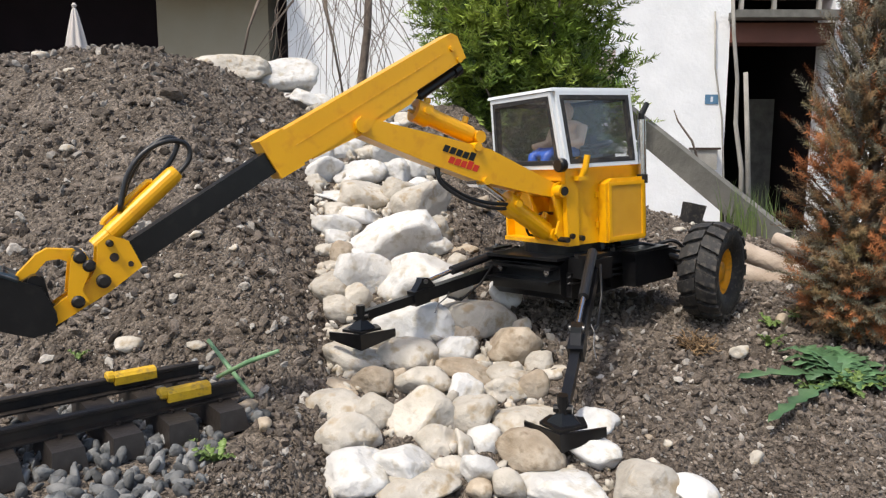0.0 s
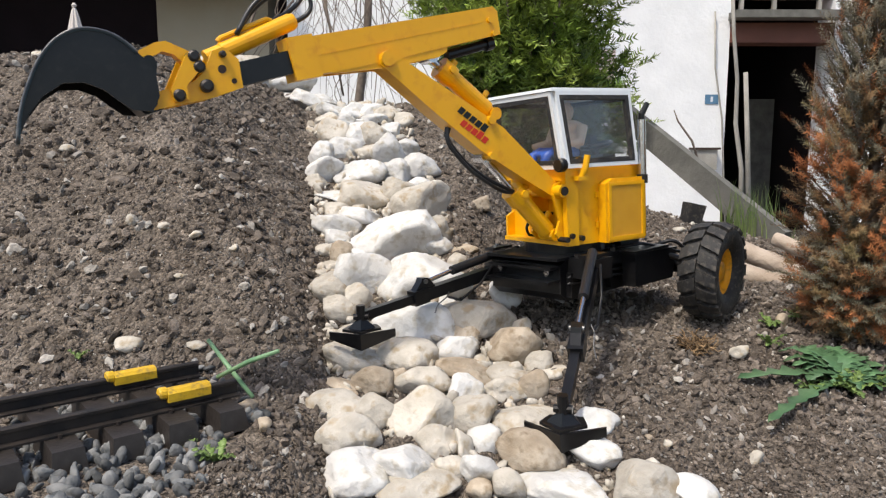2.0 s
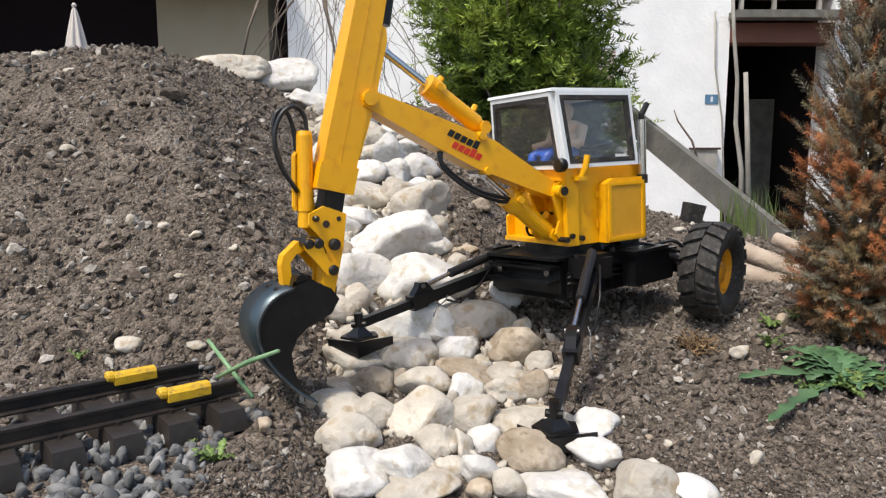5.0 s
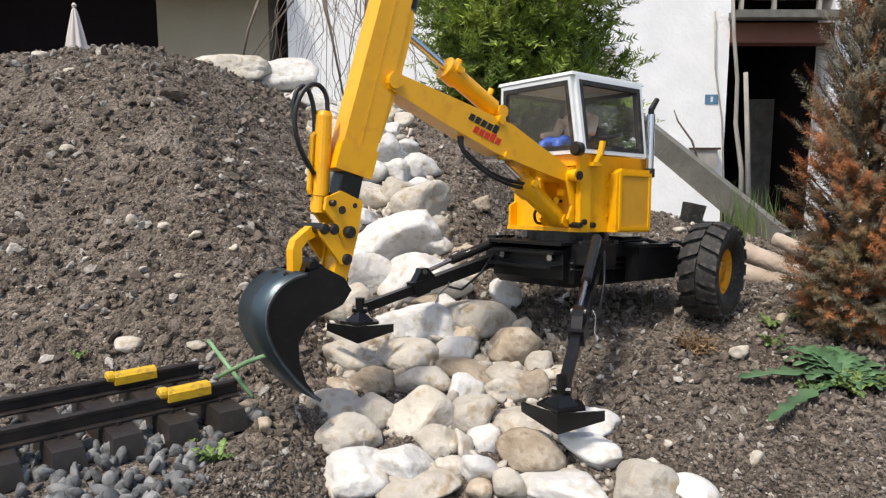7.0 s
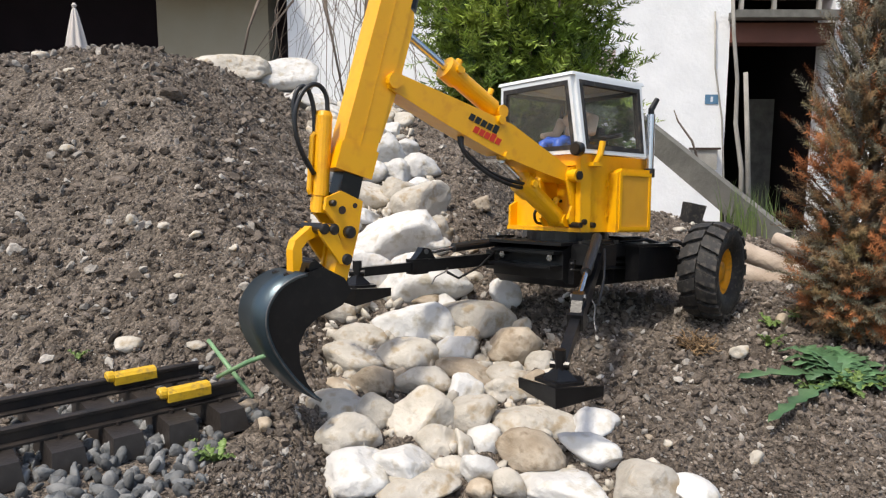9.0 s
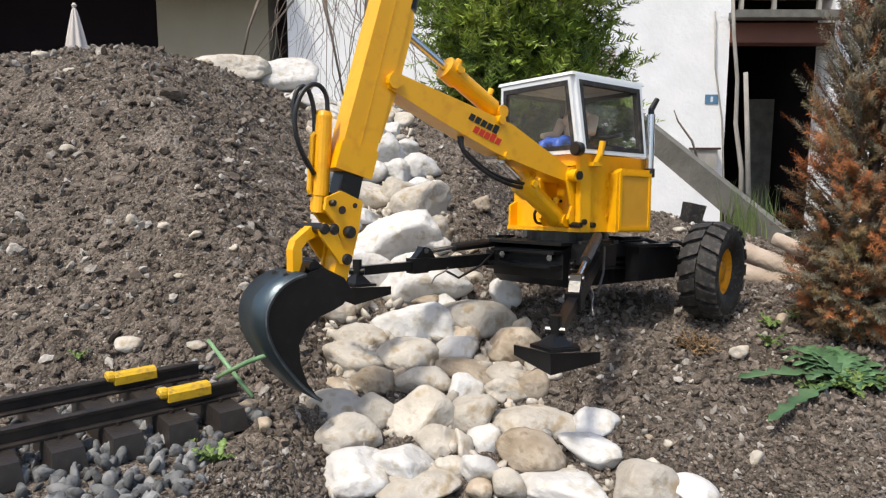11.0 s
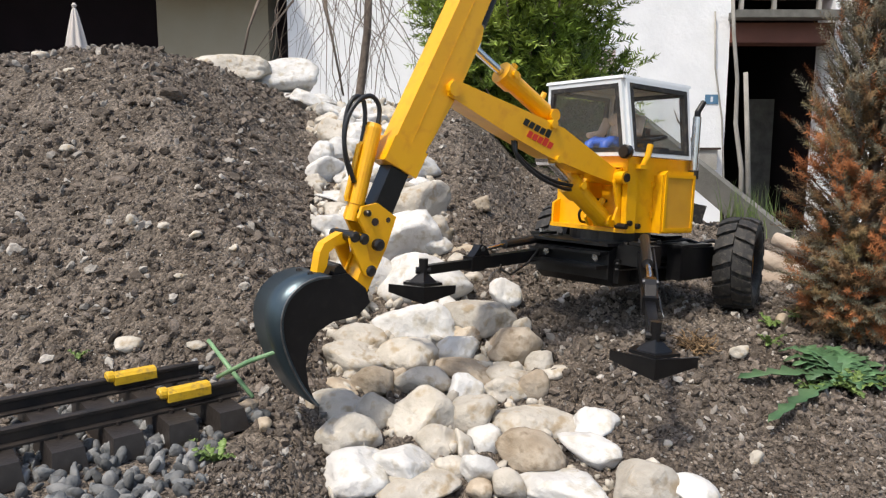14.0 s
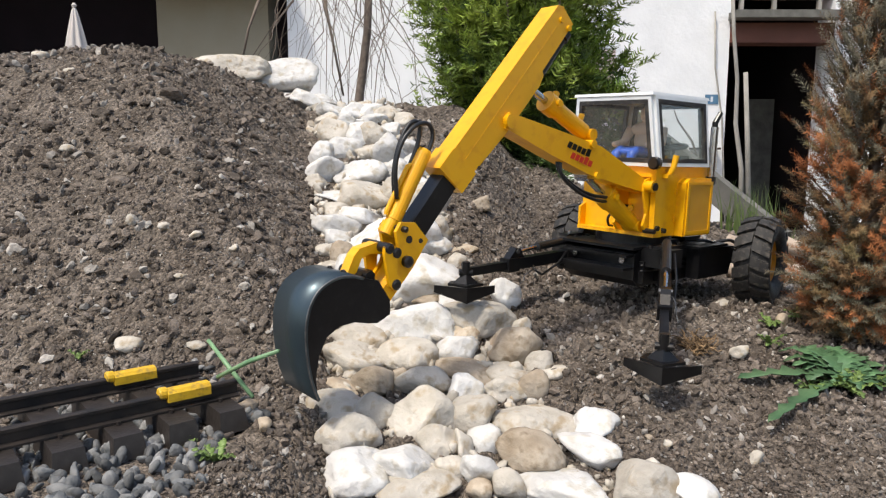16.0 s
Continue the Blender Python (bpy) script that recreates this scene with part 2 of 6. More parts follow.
CREST_X, CREST_Z = (-3.0, -1.5, -0.95, -0.87, -0.72, -0.566, -0.42, -0.3, 0), (0.74, 0.80, 0.82, 0.80, 0.75, 0.70, 0.63, 0.6, 0.6)


def smin(a, b, k):
    h = max(k - abs(a - b), 0) / k
    return min(a, b) - h * h * k * 0.25


def ground_z(x, y):
    """Height of the garden bed: a stony gully, a heap of soil beside it, and the lower yard behind."""
    chan = lerp(y, CH_Y, CH_Z)
    k = max(0, min(1, (x - 0.04) / 0.32))
    k = k * k * (3 - 2 * k)
    right = smin(lerp(y, RIGHT_Y, RIGHT_Z), lerp(x, CAP_X, CAP_Z), 0.06)
    base = min(chan, 0.7) * (1 - k) + right * k
    edge = lerp(y, EDGE_Y, EDGE_X)
    if x < edge and y > 0.6:
        toe = 0.082
        front = toe + 0.72 * max(0, y - 1.25 + 0.12 * (x + 0.6))
        flank = base + 0.75 * (edge - x)
        m = smin(smin(front, flank, 0.06), lerp(x, CREST_X, CREST_Z), 0.10)
        base = max(m, min(base, flank)) if y > 1.1 else (m if m > base else base + (m - base) * min(1, (edge - x) / 0.1))
    if 0.5 < y < 1.35 and edge < x < 0.26 - 0.1 * (y - 1):
        base -= 0.012
    al, ac = -((x + 0.335) * 0.775 + (y - 1.125) * 0.632), -(x + 0.335) * 0.632 + (y - 1.125) * 0.775
    if -0.1 < al < 1.2 and -0.3 < ac < 0.28:
        k = max(0, min(1, (al + 0.02) / 0.05)) * max(0, min(1, (ac + 0.26) / 0.12)) * max(0, min(1, (0.24 - ac) / 0.05))
        base += (0.064 - base) * k
    far = max(0, min(1, (y - 3.0) / 1.4))
    side = max(0, min(1, (abs(x) - 2.2) / 1.5))
    drop = max(far, side if y > 0 else side)
    drop = drop * drop * (3 - 2 * drop)
    return base * (1 - drop) + -0.66 * drop


def ground_n(x, y):
    z = ground_z(x, y)
    if abs(x) < 2.4 and 0.3 < y < 3.6:
        rough = 0.4 if y < 1.25 and x < -0.3 else 1
        z += rough * 0.016 * noise.fractal((x * 7, y * 7, 0), 0.9, 2.1, 3) + rough * 0.0085 * noise.fractal((x * 42, y * 42, 3), 0.7, 2.1, 3)
    return z


def axis(dense0, dense1, step, far):
    a = list(np.arange(dense0, dense1, step))
    lo, hi, s = [], [], step
    p = dense0
    while p > -far:
        s *= 1.25
        p -= s
        lo.append(p)
    p, s = dense1, step
    while p < far:
        hi.append(p)
        s *= 1.25
        p += s
    return lo[::-1] + a + hi


def build_ground():
    xs, ys = axis(-1.45, 1.35, 0.0075, 400), axis(0.75, 2.9, 0.0075, 400)
    verts = [(x, y, ground_n(x, y)) for y in ys for x in xs]
    w = len(xs)
    faces = [(j * w + i, j * w + i + 1, (j + 1) * w + i + 1, (j + 1) * w + i) for j in range(len(ys) - 1) for i in range(w - 1)]
    me = bpy.data.meshes.new("ground")
    me.from_pydata(verts, [], faces)
    me.polygons.foreach_set("use_smooth", [True] * len(faces))
    me.materials.append(M_SOIL)
    tagged(new("ground", me), "brown stony garden soil heaped beside a gully", "ground", kind="structure")


build_ground()


# ---------- walking excavator ----------
BODY = [(0, 0.2571, 1.5189, 0.3068, 211.1845, -1.9366, 2.1601), (4.2, 0.2571, 1.5189, 0.3068, 211.1845, -1.9366, 2.1601), (5, 0.2571, 1.5189, 0.3068, 211.1845, -1.9366, 2.1601), (6.1, 0.2624, 1.5066, 0.3263, 216.6345, 3.5855, 3.2083), (12.1, 0.2624, 1.5066, 0.3263, 216.6345, 3.5855, 3.2083), (12.5, 0.293, 1.5034, 0.3256, 214.9178, 3.3913, 3.9135), (13, 0.3315, 1.5241, 0.3216, 216.0286, 2.4387, 1.3551), (13.5, 0.3409, 1.5298, 0.3238, 215.5431, 2.9803, 1.0408), (14, 0.3585, 1.5365, 0.3263, 215.7724, 3.2442, 0.6147), (14.5, 0.3949, 1.5674, 0.3256, 216.1769, 3.0847, -1.5987), (15, 0.4225, 1.5817, 0.3198, 216.9027, 3.0874, -1.9487), (15.5, 0.4394, 1.6087, 0.3186, 218.5582, 1.7202, -3.4688), (16, 0.4407, 1.6564, 0.3085, 219.097, 1.3603, -1.1859)]
ARM = [(0, 18.22, -29.73, 0.4523), (0.5, 18.85, -29.22, 0.416), (1, 22.55, -24.48, 0.3778), (1.5, 28.56, -18.56, 0.3387), (2, 34.42, -13.6, 0.2987), (2.5, 35.78, -23.79, 0.2798), (3, 35.99, -35.37, 0.2615), (3.5, 36.28, -46.01, 0.2435), (4, 36.8, -57.93, 0.2301), (5, 24.5, -76.5, 0.244), (6.3, 18.17, -76.8, 0.2492), (12.1, 18.17, -76.8, 0.2492), (12.5, 17.3, -73.43, 0.249), (13, 17.03, -67.94, 0.2532), (13.5, 17.2, -67.83, 0.2657), (14, 17.72, -66.29, 0.2827), (14.5, 17.64, -62.43, 0.3005), (15, 16.79, -58.27, 0.3085), (15.5, 16.52, -52.92, 0.313), (16, 16.04, -51.06, 0.3153)]
LEG_NEAR = [(0, 39.28, -25.09), (4.2, 39.28, -25.09), (6.3, 33.29, -29.45), (7, 33.33, -28.96), (7.5, 33.46, -27.18), (8, 33.26, -24.01), (8.5, 33.34, -22.54), (9, 33.36, -22.11), (11.3, 32.67, -13.6), (12, 32.67, -13.48), (12.5, 39.75, -13.49), (13, 40.79, -13.72), (13.5, 42.62, -13.08), (14, 42.03, -13.07), (14.5, 42.58, -13.34), (15, 41.7, -13.78), (15.5, 38.46, -13.14), (16, 34.4, -15.12)]
LEG_FAR = [(0, 7.79, -6.62), (4.2, 7.79, -6.62), (6.3, 1.67, -13.94), (7, 1.04, -13.83), (7.5, 0.91, -11.35), (8, 0.97, -8.71), (8.5, 1.54, -5.72), (9, 1.86, -2.45), (11.3, 1.88, -1.94), (12, 2.52, -1.72), (12.5, 6.27, -2.13), (13, 7.48, -2.85), (13.5, 9.56, -3.12), (14, 9.14, -2.08), (14.5, 9.75, -2.26), (15, 11.23, -2.5), (15.5, 9.41, -1.82), (16, 5.58, -1.2)]
LEN_NEAR, LEN_FAR = 0.3891, 0.3500
WHEEL = [(0, 0.57, 1.5, 0.242), (12.1, 0.57, 1.5, 0.242), (12.5, 0.59, 1.5, 0.25), (13, 0.633, 1.55, 0.248), (13.5, 0.643, 1.56, 0.247), (14, 0.658, 1.58, 0.244), (14.5, 0.684, 1.61, 0.238), (15, 0.71, 1.64, 0.234), (15.5, 0.726, 1.65, 0.235), (16, 0.739, 1.655, 0.238)]
CHASSIS_YAW = 222
TX, TZ, L1, ARM_Y = 0.092, 0.1083, 0.4253, 0.06
BUCKET = [(0, -3), (2, -3), (3, -4), (3.5, -8), (4.2, -4), (5.0, 0), (6.3, 1), (12.1, 0), (13, 1), (14, 2), (15, 4), (16, 5)]
PIV_NEAR, PIV_FAR = (0.08, 0.135, -0.04), (0.10, -0.105, -0.062)
ALL_TIMES = sorted({r[0] for r in BODY + ARM + LEG_NEAR + LEG_FAR + BUCKET + WHEEL} | {5.5, 10.2})


def at(rows, t):
    """The values of the rows at t, eased between neighbours."""
    ts = [r[0] for r in rows]
    return [float(np.interp(t, ts, [r[k] for r in rows])) for k in range(1, len(rows[0]))]


def body_pose(t):
    x, y, z, yaw, pit, rol = at(BODY, t)
    return pose(x, y, z) @ pose(0, 0, 0, 0, 0, yaw) @ pose(0, 0, 0, 0, -pit, 0) @ pose(0, 0, 0, rol, 0, 0)


def chassis_local(t):
    return pose(0, 0, 0, 0, 0, CHASSIS_YAW - at(BODY, t)[3])


def arm_points(t):
    a, b, d = at(ARM, t)
    e = Vector((TX + L1 * math.cos(radians(a)), ARM_Y, TZ + L1 * math.sin(radians(a))))
    u = Vector((math.cos(radians(b)), 0, math.sin(radians(b))))
    n = Vector((-u.z, 0, u.x))
    return a, b, d, e, u, n


def rod_pose(p, q):
    """x axis from p towards q, in the arm's plane."""
    v = q - p
    return pose(p.x, p.y, p.z, 0, -math.degrees(math.atan2(v.z, v.x)), 0)


exc = empty("excavator")
tagged(exc, "yellow model walking excavator with black legs and white cab", "excavator")


def prism_z(pts, z0, z1):
    """A polygon in the x-y plane, extruded from z0 to z1."""
    bm = bmesh.new()
    a = [bm.verts.new((x, y, z0)) for x, y in pts]
    b = [bm.verts.new((x, y, z1)) for x, y in pts]
    bm.faces.new(a[::-1]), bm.faces.new(b)
    for i in range(len(pts)):
        j = (i + 1) % len(pts)
        bm.faces.new((a[i], a[j], b[j], b[i]))
    return bm


def ring_panel(bm, quad, inset, thick, inner=None):
    """A four-sided frame: quad corners, the opening inset towards the middle."""
    q = [Vector(p) for p in quad]
    nrm = (q[1] - q[0]).cross(q[3] - q[0]).normalized()
    ins = []
    for i in range(4):
        a, b = (q[(i + 1) % 4] - q[i]).normalized(), (q[i - 1] - q[i]).normalized()
        s = max(0.2, a.cross(b).length)
        ins.append(q[i] + (a + b) * inset / s)
    out = []
    for off in (0, -thick):
        out.append(([bm.verts.new(p + nrm * off) for p in q], [bm.verts.new(p + nrm * off) for p in ins]))
    (o1, i1), (o2, i2) = out
    for k in range(4):
        j = (k + 1) % 4
        bm.faces.new((o1[k], o1[j], i1[j], i1[k])), bm.faces.new((o2[j], o2[k], i2[k], i2[j]))
        bm.faces.new((o1[j], o1[k], o2[k], o2[j])), bm.faces.new((i1[k], i1[j], i2[j], i2[k]))
    return ins, nrm


def build_body():
    bm = bmesh.new()
    # engine housing, recessed in front where the boom foot stands
    prism(bm, [(-0.135, 0), (0.055, 0), (0.055, 0.15), (-0.135, 0.15)], -0.108, 0.104)
    b = part("engine_housing", bm, M_YELLOW, exc, bevel=0.003)
    bm = bmesh.new()
    prism(bm, [(0.0552, 0), (0.083, 0), (0.0845, 0.085), (0.087, 0.15), (0.0552, 0.15)], 0.098, 0.1105)
    part("side_plate", bm, M_YELLOW, exc, bevel=0.002)
    bm = bmesh.new()
    prism(bm, [(0.0552, 0), (0.074, 0), (0.074, 0.05), (0.0552, 0.06)], -0.104, -0.098)
    part("side_plate", bm, M_YELLOW, exc, bevel=0.002)
    bm = box(bmesh.new(), 0.0552, 0.083, -0.0978, 0.0978, 0.0, 0.008)
    part("floor_plate", bm, M_YELLOW, exc, bevel=0.001)
    bm = box(bmesh.new(), 0.0552, 0.086, -0.0978, 0.0978, 0.128, 0.15)
    part("front_beam", bm, M_YELLOW, exc, bevel=0.002)
    # boom foot brackets
    for y in (0.018, 0.092):
        bm = prism(bmesh.new(), [(0.0553, 0.009), (0.088, 0.009), (0.1, 0.025), (0.09, 0.05), (0.105, 0.1), (0.1, 0.122), (0.08, 0.127), (0.0553, 0.127)], y - 0.003, y + 0.003)
        part("boom_bracket", bm, M_YELLOW, exc, bevel=0.001)
    bm = bmesh.new()
    tube(bm, [(TX, 0.012, TZ), (TX, 0.112, TZ)], 0.0125, 18)
    pin = part("boom_pivot", bm, M_YELLOW, exc, smooth=False)
    bm = bmesh.new()
    tube(bm, [(TX, 0.1125, TZ), (TX, 0.1155, TZ)], 0.0085, 14)
    part("pin_end", bm, M_BOLT, pin, "dark pin end")
    # radiator box
    bm = prism(bmesh.new(), [(-0.108, 0.0), (-0.002, 0.0), (-0.002, 0.116), (-0.02, 0.126), (-0.108, 0.126)], 0.1043, 0.126)
    rad = part("radiator_box", bm, M_YELLOW, exc, bevel=0.003)
    bm = bmesh.new()
    box(bm, -0.1, -0.014, 0.1262, 0.1275, 0.01, 0.113)
    part("grille", bm, M_YELLOW_DULL, rad, "fine yellow mesh grille")
    bm = bmesh.new()
    ring_panel(bm, [(-0.105, 0.1264, 0.004), (-0.105, 0.1264, 0.119), (-0.008, 0.1264, 0.119), (-0.008, 0.1264, 0.004)], 0.007, -0.003)
    part("grille_frame", bm, M_YELLOW, rad)
    # cover seam and hinges on the side
    for z in (0.03, 0.09):
        bm = box(bmesh.new(), 0.0, 0.006, 0.1044, 0.1085, z, z + 0.012)
        part("hinge", bm, M_YELLOW, exc)
    # handle pipe, headlamp, exhaust
    bm = bmesh.new()
    tube(bm, [(0.052, 0.1165, 0.132), (0.048, 0.124, 0.148), (0.044, 0.127, 0.175)], 0.0062, 12)
    box(bm, 0.04, 0.066, 0.1107, 0.125, 0.127, 0.135)
    part("filler_pipe", bm, M_YELLOW, exc)
    bm = bmesh.new()
    tube(bm, [(0.092, 0.112, 0.158), (0.096, 0.114, 0.158), (0.107, 0.116, 0.158), (0.109, 0.1163, 0.158)], [0.008, 0.0135, 0.0135, 0.011], 18)
    lamp = part("headlamp", bm, M_BLACK, exc, "round black headlamp")
    bm = bmesh.new()
    tube(bm, [(0.1092, 0.1163, 0.158), (0.1105, 0.1164, 0.158)], 0.0105, 18)
    part("lens", bm, M_BOLT, lamp, "dark lamp glass")
    bm = bmesh.new()
    tube(bm, [(-0.11, 0.119, 0.13), (-0.11, 0.119, 0.24)], 0.0085, 14)
    ex = part("exhaust", bm, M_CHROME, exc, "bright metal exhaust stack")
    bm = bmesh.new()
    tube(bm, [(-0.11, 0.119, 0.2402), (-0.11, 0.119, 0.25), (-0.124, 0.122, 0.272)], [0.0065, 0.0065, 0.0055], 12)
    part("exhaust_tip", bm, M_BLACK, ex, "bent black exhaust tip")
    bm = bmesh.new()
    tube(bm, [(-0.11, 0.119, 0.112), (-0.11, 0.119, 0.1298)], 0.011, 14)
    part("exhaust_foot", bm, M_BOLT, ex)
    # hoses and fittings in front
    for k, (y, r) in enumerate(((0.055, 0.0035),)):
        bm = bmesh.new()
        tube(bm, smooth_path([(0.056, y - 0.02, 0.06), (0.08, y - 0.035, 0.06 - 0.012 * k), (0.1, y - 0.05, 0.038), (0.092, y - 0.056, 0.018 + 0.006 * k), (0.07, y - 0.062, 0.013)]), r * 0.85, 8)
        part("hose", bm, M_HOSE, exc, smooth=True)
    for x, z in ((0.05, 0.014), (0.075, 0.02), (0.088, 0.014)):
        bm = bmesh.new()
        tube(bm, [(x, 0.09, z), (x, 0.1, z), (x, 0.117, z)], 0.0055, 8)
        part("bolt", bm, M_BOLT, exc)
    return b


def build_cab():
    zb, zt = 0.1505, 0.297
    # corners: front-near, front-far, rear-far, rear-near at base and top
    base = [(0.087, 0.112), (0.087, -0.112), (-0.1, -0.112), (-0.1, 0.112)]
    top = [(0.101, 0.098), (0.101, -0.098), (-0.094, -0.098), (-0.094, 0.098)]
    frames = []
    for i, nm in enumerate(("front_window", "far_side_window", "rear_window", "side_window")):
        j = (i + 1) % 4
        quad = [(*base[i], zb), (*base[j], zb), (*top[j], zt), (*top[i], zt)]
        bm = bmesh.new()
        ins, nrm = ring_panel(bm, quad, 0.0078, 0.007)
        fr = part("cab_frame", bm, M_WHITE, exc, "white painted cab frame", bevel=0.0012)
        c = sum(ins, Vector()) / 4
        ins2 = [c + (p - c) * 0.998 for p in ins]
        bm = bmesh.new()
        ring_panel(bm, [p + nrm * 0.0012 for p in ins2], 0.0088, 0.0088)
        part("gasket", bm, M_RUBBER, fr, "black rubber window seal")
        bm = bmesh.new()
        g = [c + (p - c) * 0.95 - nrm * 0.003 for p in ins]
        g2 = [p - nrm * 0.0015 for p in g]
        va, vb = [bm.verts.new(p) for p in g], [bm.verts.new(p) for p in g2]
        bm.faces.new(va), bm.faces.new(vb[::-1])
        for k in range(4):
            bm.faces.new((va[k], vb[k], vb[(k + 1) % 4], va[(k + 1) % 4]))
        pane = part("pane", bm, M_GLASS, fr, "clear cab window pane")
        pane.visible_shadow = False
    bm = bmesh.new()
    vs = [bm.verts.new((x * 1.09, y * 1.07, zt + 0.0005)) for x, y in top] + [bm.verts.new((x * 1.075, y * 1.055, zt + 0.0065)) for x, y in top]
    bm.faces.new(vs[:4][::-1]), bm.faces.new(vs[4:])
    for k in range(4):
        bm.faces.new((vs[k], vs[(k + 1) % 4], vs[4 + (k + 1) % 4], vs[4 + k]))
    part("roof", bm, M_WHITE, exc, "white flat cab roof", bevel=0.0015)
    # seat, steering wheel, blue box
    bm = box(bmesh.new(), -0.05, 0.015, -0.03, 0.04, 0.1505, 0.172)
    box(bm, -0.062, -0.045, -0.03, 0.04, 0.1725, 0.215)
    part("seat", bm, M_RUBBER, exc, "black driver seat", bevel=0.005)
    bm = bmesh.new()
    tube(bm, [(-0.05, 0.06, 0.1505), (-0.042, 0.06, 0.19)], 0.004, 8)
    box(bm, -0.07, -0.035, 0.035, 0.085, 0.1505, 0.174)
    col = part("steering_column", bm, M_BLACK, exc, "black console and column")
    bm = bmesh.new()
    pts = [(-0.042 + 0.03 * math.cos(a), 0.06 + 0.03 * math.sin(a), 0.193 - 0.006 * math.cos(a)) for a in (2 * math.pi * k / 20 for k in range(21))]
    tube(bm, pts, 0.0042, 8, caps=False)
    for a in (0.3, 2.4, 4.5):
        tube(bm, [(-0.042, 0.06, 0.193), (-0.042 + 0.03 * math.cos(a), 0.06 + 0.03 * math.sin(a), 0.193 - 0.006 * math.cos(a))], 0.0025, 6)
    part("steering_wheel", bm, M_BLACK, col, "black steering wheel")


def build_boom():
    bm = prism(bmesh.new(), [(-0.012, -0.012), (-0.01, 0.012), (0.03, 0.016), (0.17, 0.034), (0.30, 0.025), (0.43, 0.0145), (0.439, 0.0), (0.43, -0.0145),
                             (0.30, -0.024), (0.19, -0.028), (0.07, -0.02)], -0.012, 0.03)
    boom = part("boom", bm, M_YELLOW, exc, "yellow tapered lower boom", bevel=0.003)
    for x, z, r in ((L1, 0, 0.0125), (0.165, -0.024, 0.007), (0.2, 0.03, 0.008)):
        bm = bmesh.new()
        tube(bm, [(x, -0.018, z), (x, 0.036, z)], r, 14)
        pin = part("boom_pin", bm, M_YELLOW, boom, bevel=0.001)
    # maker's mark as plain bars, black above red
    k = 0
    for row, (x0, w, m) in enumerate(((0.268, 0.07, M_BLACK), (0.252, 0.066, M_RED))):
        for i in range(5):
            bm = bmesh.new()
            xx = x0 - i * w / 5
            zc = 0.0095 - row * 0.0165
            up = 0.0085 if (row, i) in ((0, 4), (1, 3)) else 0.0055
            prism(bm, [(xx, zc - 0.0065), (xx - 0.003, zc + up), (xx - w / 5 * 0.8 - 0.003, zc + up), (xx - w / 5 * 0.8, zc - 0.0065)], 0.0302, 0.0309)
            part("mark_bar", bm, m, boom, "black printed bar" if row == 0 else "red printed bar")
    # hoses under the boom
    for o in (0, 0.008):
        bm = bmesh.new()
        tube(bm, smooth_path([(0.262, 0.008 + o, -0.022), (0.25, 0.012 + o, -0.042 - o), (0.2, 0.016 + o, -0.058 - o), (0.15, 0.016 + o, -0.06 - o), (0.1, 0.014, -0.052 - o), (0.07, 0.01, -0.045)]), 0.0036, 8)
        part("hose", bm, M_HOSE, boom, "black hydraulic hose", smooth=True)
    return boom


def cylinder_barrel(length, r):
    bm = bmesh.new()
    tube(bm, [(0, 0, 0), (0.012, 0, 0), (0.013, 0, 0), (length - 0.03, 0, 0), (length - 0.0295, 0, 0), (length, 0, 0)],
         [r * 0.8, r * 0.8, r, r, r * 1.25, r * 1.25], 20)
    tube(bm, [(0, -r * 1.2, 0), (0, r * 1.2, 0)], r * 0.7, 12)
    tube(bm, [(0.03, 0, r), (0.03, 0, r * 1.7)], r * 0.35, 8)
    tube(bm, [(length - 0.02, 0, r), (length - 0.02, 0, r * 1.75)], r * 0.4, 8)
    tube(bm, [(length - 0.015, r, r * 0.2), (length - 0.015, r * 1.55, r * 0.2)], r * 0.4, 8)
    ob = part("cylinder_barrel", bm, M_YELLOW, exc, "yellow hydraulic cylinder barrel", bevel=0.001)
    return ob


def cylinder_rod(length, r):
    bm = bmesh.new()
    tube(bm, [(0, 0, 0), (length, 0, 0)], r, 14)
    tube(bm, [(0, -r * 2.4, 0), (0, r * 2.4, 0)], r * 1.8, 12)
    return part("cylinder_rod", bm, M_CHROME, exc, "bright steel piston rod")


